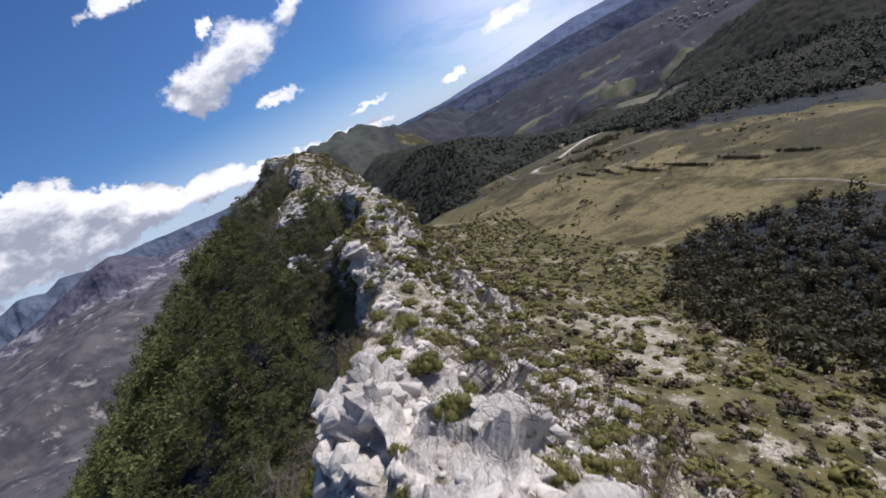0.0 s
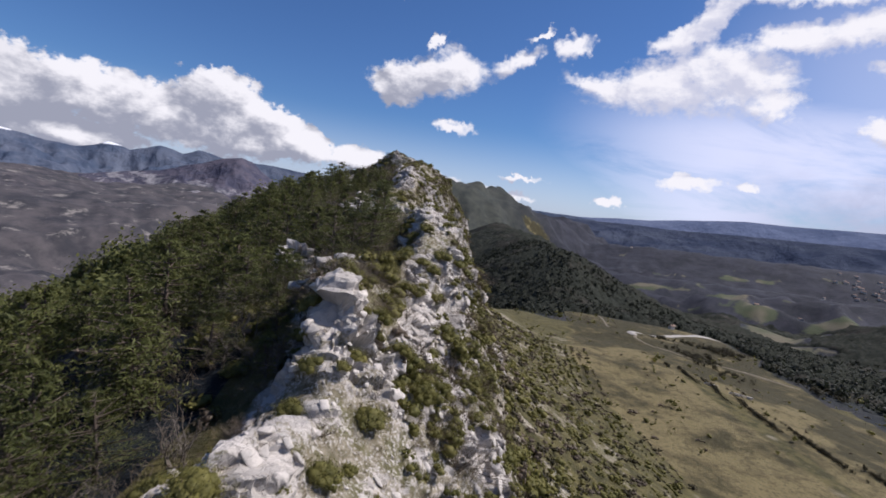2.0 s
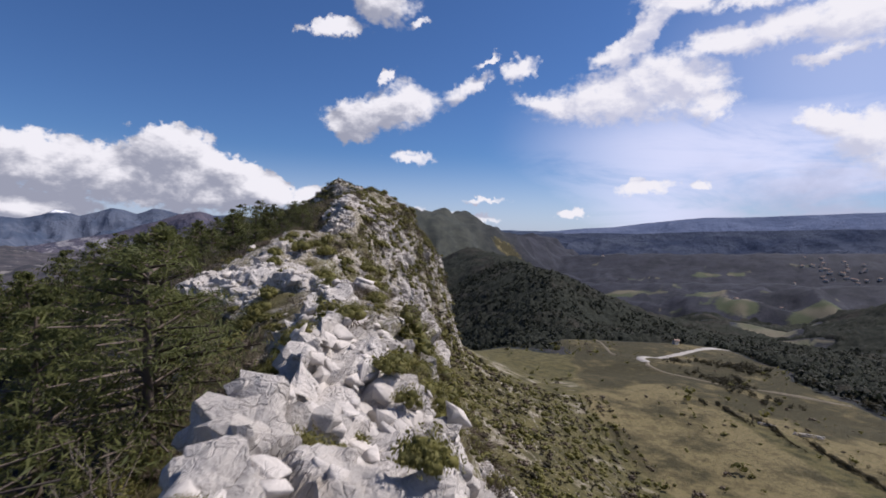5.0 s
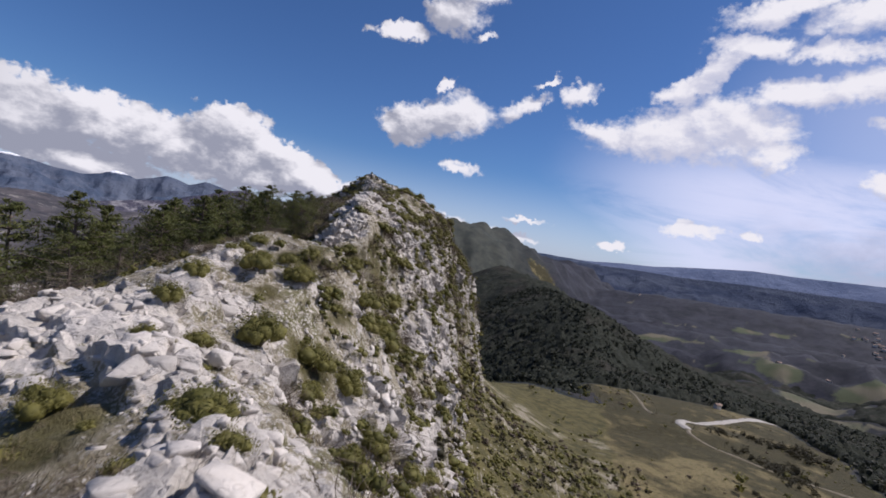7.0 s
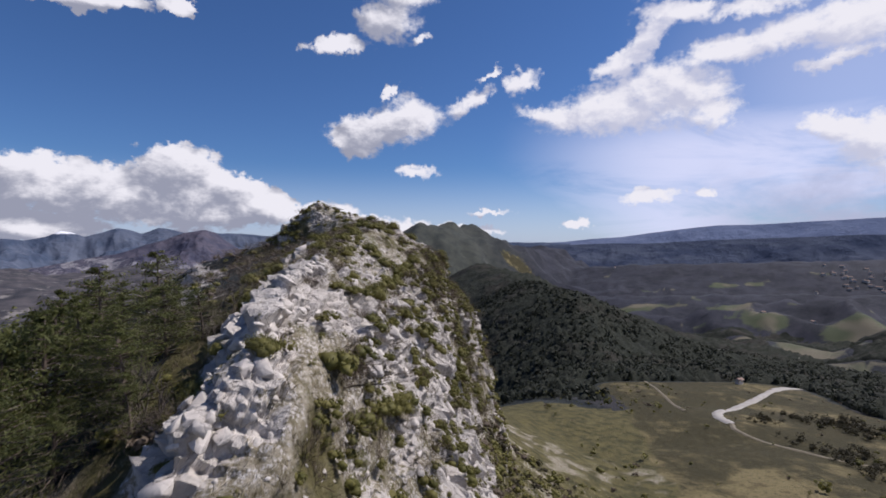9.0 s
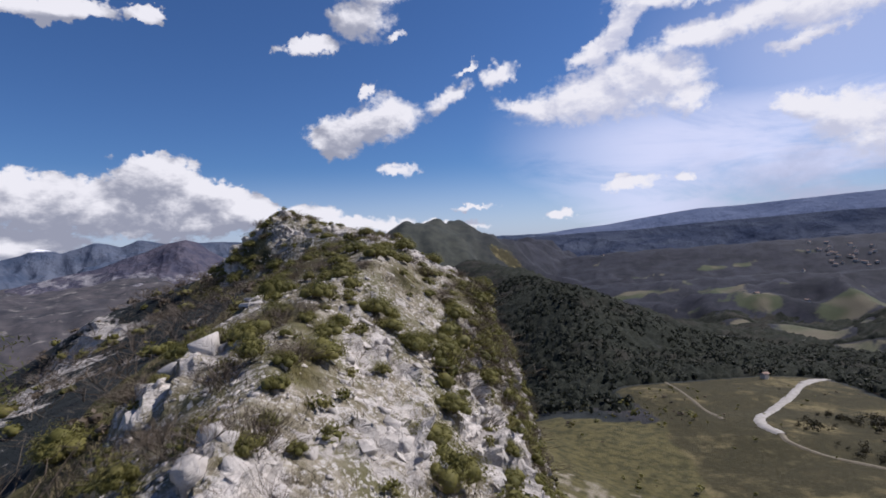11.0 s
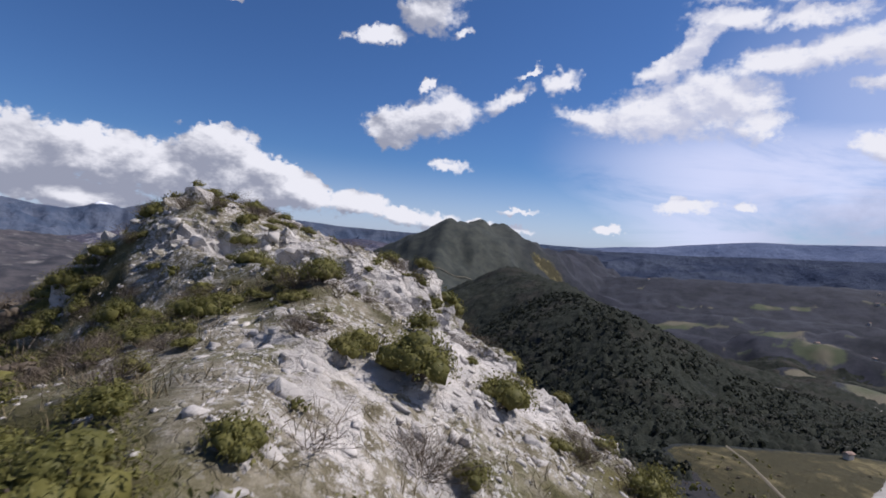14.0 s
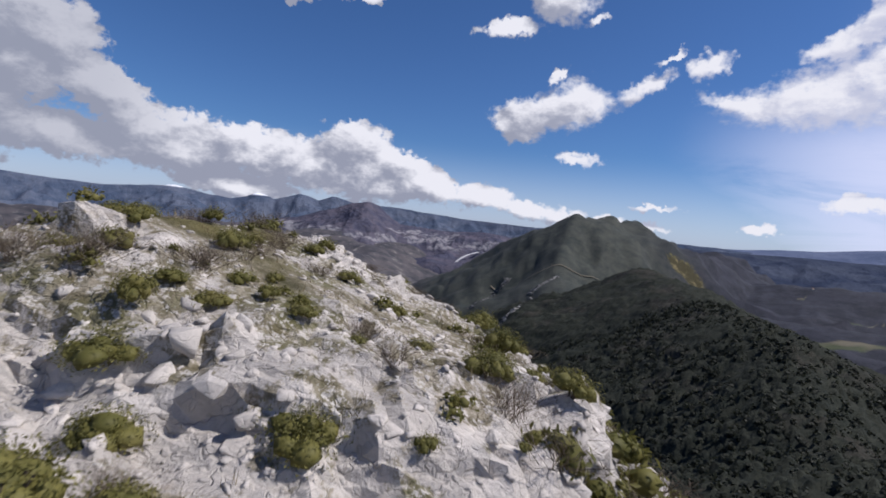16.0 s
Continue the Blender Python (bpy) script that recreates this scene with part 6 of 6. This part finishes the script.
ribbon("road", [(258, 262), (236, 244), (216, 230), (185, 213), (163, 196), (140, 180), (121, 164), (114, 154), (113, 147)], 2.6, MAT_ROAD, "pale winding mountain road", "road", count=140)
ribbon("lane", [(113, 147), (111, 141), (117, 128), (125, 120), (140, 112), (160, 101)], 0.9, MAT_DIRT, "narrow dirt lane along the meadow", "lane")
ribbon("field_lane", [(95, -2), (94.5, -12), (93.5, -30), (94, -60)], 0.7, MAT_DIRT, "pale lane beside the oak wood", "lane")
ribbon("track", [(128, 229), (122, 210), (113, 180), (108, 164)], 0.7, MAT_DIRT, "narrow gravel track over the meadow", "track")
ribbon("valley_road", [(420, 455), (389, 413), (366, 372), (350, 342), (320, 300), (300, 270)], 4.5, MAT_ROAD, "pale road in the valley", "road", 1.0)
ribbon("hill_road", [(-80, 1270), (-20, 1215), (60, 1205), (120, 1225), (190, 1250)], 1.5, MAT_DIRT, "pale road across the hillside", "road", 1.5)

def river(az_r, width):
    """A braided gravel bed along points of (azimuth in degrees, metres away) on the valley's floor."""
    p = np.array([(r * math.sin(radians(a)), r * math.cos(radians(a))) for a, r in az_r])
    t = np.linspace(0, len(p) - 1, 60)
    line = np.stack([np.interp(t, np.arange(len(p)), p[:, k]) for k in (0, 1)], 1)
    far = FACES["backdrop_brown"]
    rise = np.array([far[np.argmin((far[:, 0] - x) ** 2 + (far[:, 1] - y) ** 2), 2] for x, y in line])
    rise = np.polyval(np.polyfit(t, rise, 2), t) + 7.0
    v = []
    for k, (x, y) in enumerate(line):
        z = rise[k]
        w = width * (0.7 + 0.5 * abs(math.sin(k * 0.7) * math.cos(k * 0.31)))
        v += [(x - w, y - 0.35 * w, z - 3.0), (x, y, z), (x + w, y + 0.35 * w, z - 3.0)]
    i = np.arange(len(v)).reshape(-1, 3)
    f = np.stack([i[:-1, :-1], i[:-1, 1:], i[1:, 1:], i[1:, :-1]], -1).reshape(-1, 4)
    ob = new("river", mesh_of("river", v, f, [plain_material("gravel_bed", (0.34, 0.34, 0.35), (0.46, 0.46, 0.46), 0.02)], smooth=True))
    return tagged(ob, "pale gravel river bed in the valley", "river", kind="structure")


river(((-10.9, 2705), (-9.3, 2790), (-8.4, 2900), (-7.3, 3000), (-6.0, 3160), (-5.3, 3260), (-3.8, 3480)), 9.0)


def far_ground(x, y):
    """The height of the country's sheet."""
    a, r = math.atan2(x, y), math.hypot(x, y)
    i, j = int(np.searchsorted(angle, a)) - 1, int(np.searchsorted(radius, r)) - 1
    u, v = (a - angle[i]) / (angle[i + 1] - angle[i]), (r - radius[j]) / (radius[j + 1] - radius[j])
    return float((1 - v) * ((1 - u) * fz[j, i] + u * fz[j, i + 1]) + v * ((1 - u) * fz[j + 1, i] + u * fz[j + 1, i + 1]))


def rock_rib(name, points, count, spread, low, high):
    """A broken rib of pale rock down a hillside: blocks along a line."""
    global flat_x, flat_y, flat_z, flat_n
    p = np.array(points, float)
    t = rng.uniform(0, len(p) - 1, count)
    line = np.stack([np.interp(t, np.arange(len(p)), p[:, k]) + rng.normal(size=count) * spread * (0.4 + 0.6 * rng.random(count)) for k in (0, 1)], 1)
    flat_x, flat_y = line[:, 0], line[:, 1]
    flat_z = np.array([far_ground(x, y) for x, y in line])
    flat_n = np.tile(np.array([0.0, 0.0, 1.0]), (count, 1))
    heap(name, [(q, 0) for q in BLOCKS], np.arange(count), [plain_material("weathered_rock", (0.09, 0.088, 0.082), (0.24, 0.23, 0.215), 0.12)],
         "broken pale limestone rib down the wooded hillside", "rock", rng.uniform(low, high, count), 0.0)


rock_rib("rock_rib", [(-32, 619), (-24, 770), (-7, 798), (15, 1073), (41, 1110), (66, 1151)], 330, 4.0, 3.0, 9.0)
rock_rib("rock_band", [(-105, 1109), (-75, 1240), (-39, 1268)], 110, 6.0, 2.5, 6.5)


def house(x, y, turn, long, wide, high, label):
    z = far_ground(x, y) if math.hypot(x, y) > 400 else float(ground_at(x, y)[0])
    top = new("house")
    top.matrix_world = pose(x, y, z - 0.4, 0, 0, turn)
    bm = bmesh.new()
    bmesh.ops.create_cube(bm, size=1.0, matrix=Matrix.Translation((0, 0, high / 2)) @ Matrix.Diagonal((long, wide, high, 1)))
    me = bpy.data.meshes.new("wall")
    bm.to_mesh(me)
    bm.free()
    me.materials.append(MAT_WALL)
    new("wall", me).parent = top
    l, w, e = long / 2 + 0.4, wide / 2 + 0.4, 0.32 * wide
    v = [(-l, -w, high), (l, -w, high), (l, w, high), (-l, w, high), (-l + 0.2, 0, high + e), (l - 0.2, 0, high + e), (-l, -w, high - 0.2), (l, -w, high - 0.2), (l, w, high - 0.2), (-l, w, high - 0.2)]
    f = [(0, 1, 5, 4), (2, 3, 4, 5), (0, 6, 7, 1), (2, 8, 9, 3), (6, 9, 8, 7), (1, 7, 8, 2), (3, 9, 6, 0)]
    roof = new("roof", mesh_of("roof", v, f, [MAT_ROOF]))
    roof.parent = top
    for end in (-1, 1):
        q = end * (l - 0.3)
        new("gable", mesh_of("gable", [(q, -w + 0.3, high), (q, w - 0.3, high), (q, 0, high + e - 0.15)], [(0, 1, 2)], [MAT_WALL])).parent = top
    return tagged(top, label, "house", "houses in the valley")


for k in range(30):
    hx_, hy_ = 1510 + rng.normal() * 50, 1390 + rng.normal() * 70
    house(hx_, hy_, rng.uniform(0, 180), rng.uniform(9, 13), rng.uniform(7, 9), rng.uniform(4.5, 6.5), "pale rendered village house with clay-tiled roof")
for x, y, turn, l in ((176, 224, 20, 3.4), (690, 820, 10, 9), (735, 760, 80, 9), (905, 1830, 40, 11)):
    house(x, y, turn, l, l * 0.6, 2.6, "lone pale farmhouse with clay-tiled roof")


def field_wall(x, y, turn, long):
    """A low dry-stone wall: one course of rough blocks on another."""
    z = float(ground_at(x, y)[0])
    top = new("stone_wall")
    top.matrix_world = pose(x, y, z - 0.1, 0, 0, turn)
    for course in range(2):
        for j in range(int(long / 0.8)):
            b = new("block", STONES[(j + course) % 4])
            b.parent = top
            b.matrix_local = Matrix.Translation((j * 0.8 - long / 2 + 0.4 * course, 0.1 * math.sin(5 * j), 0.25 + 0.40 * course)) @ Matrix.Diagonal((0.9, 0.8, 0.8, 1))
    return tagged(top, "ruined pale dry-stone wall in the meadow", "wall", "ruined walls")


field_wall(108, 64, -35, 7)
field_wall(102, 71, -50, 4)
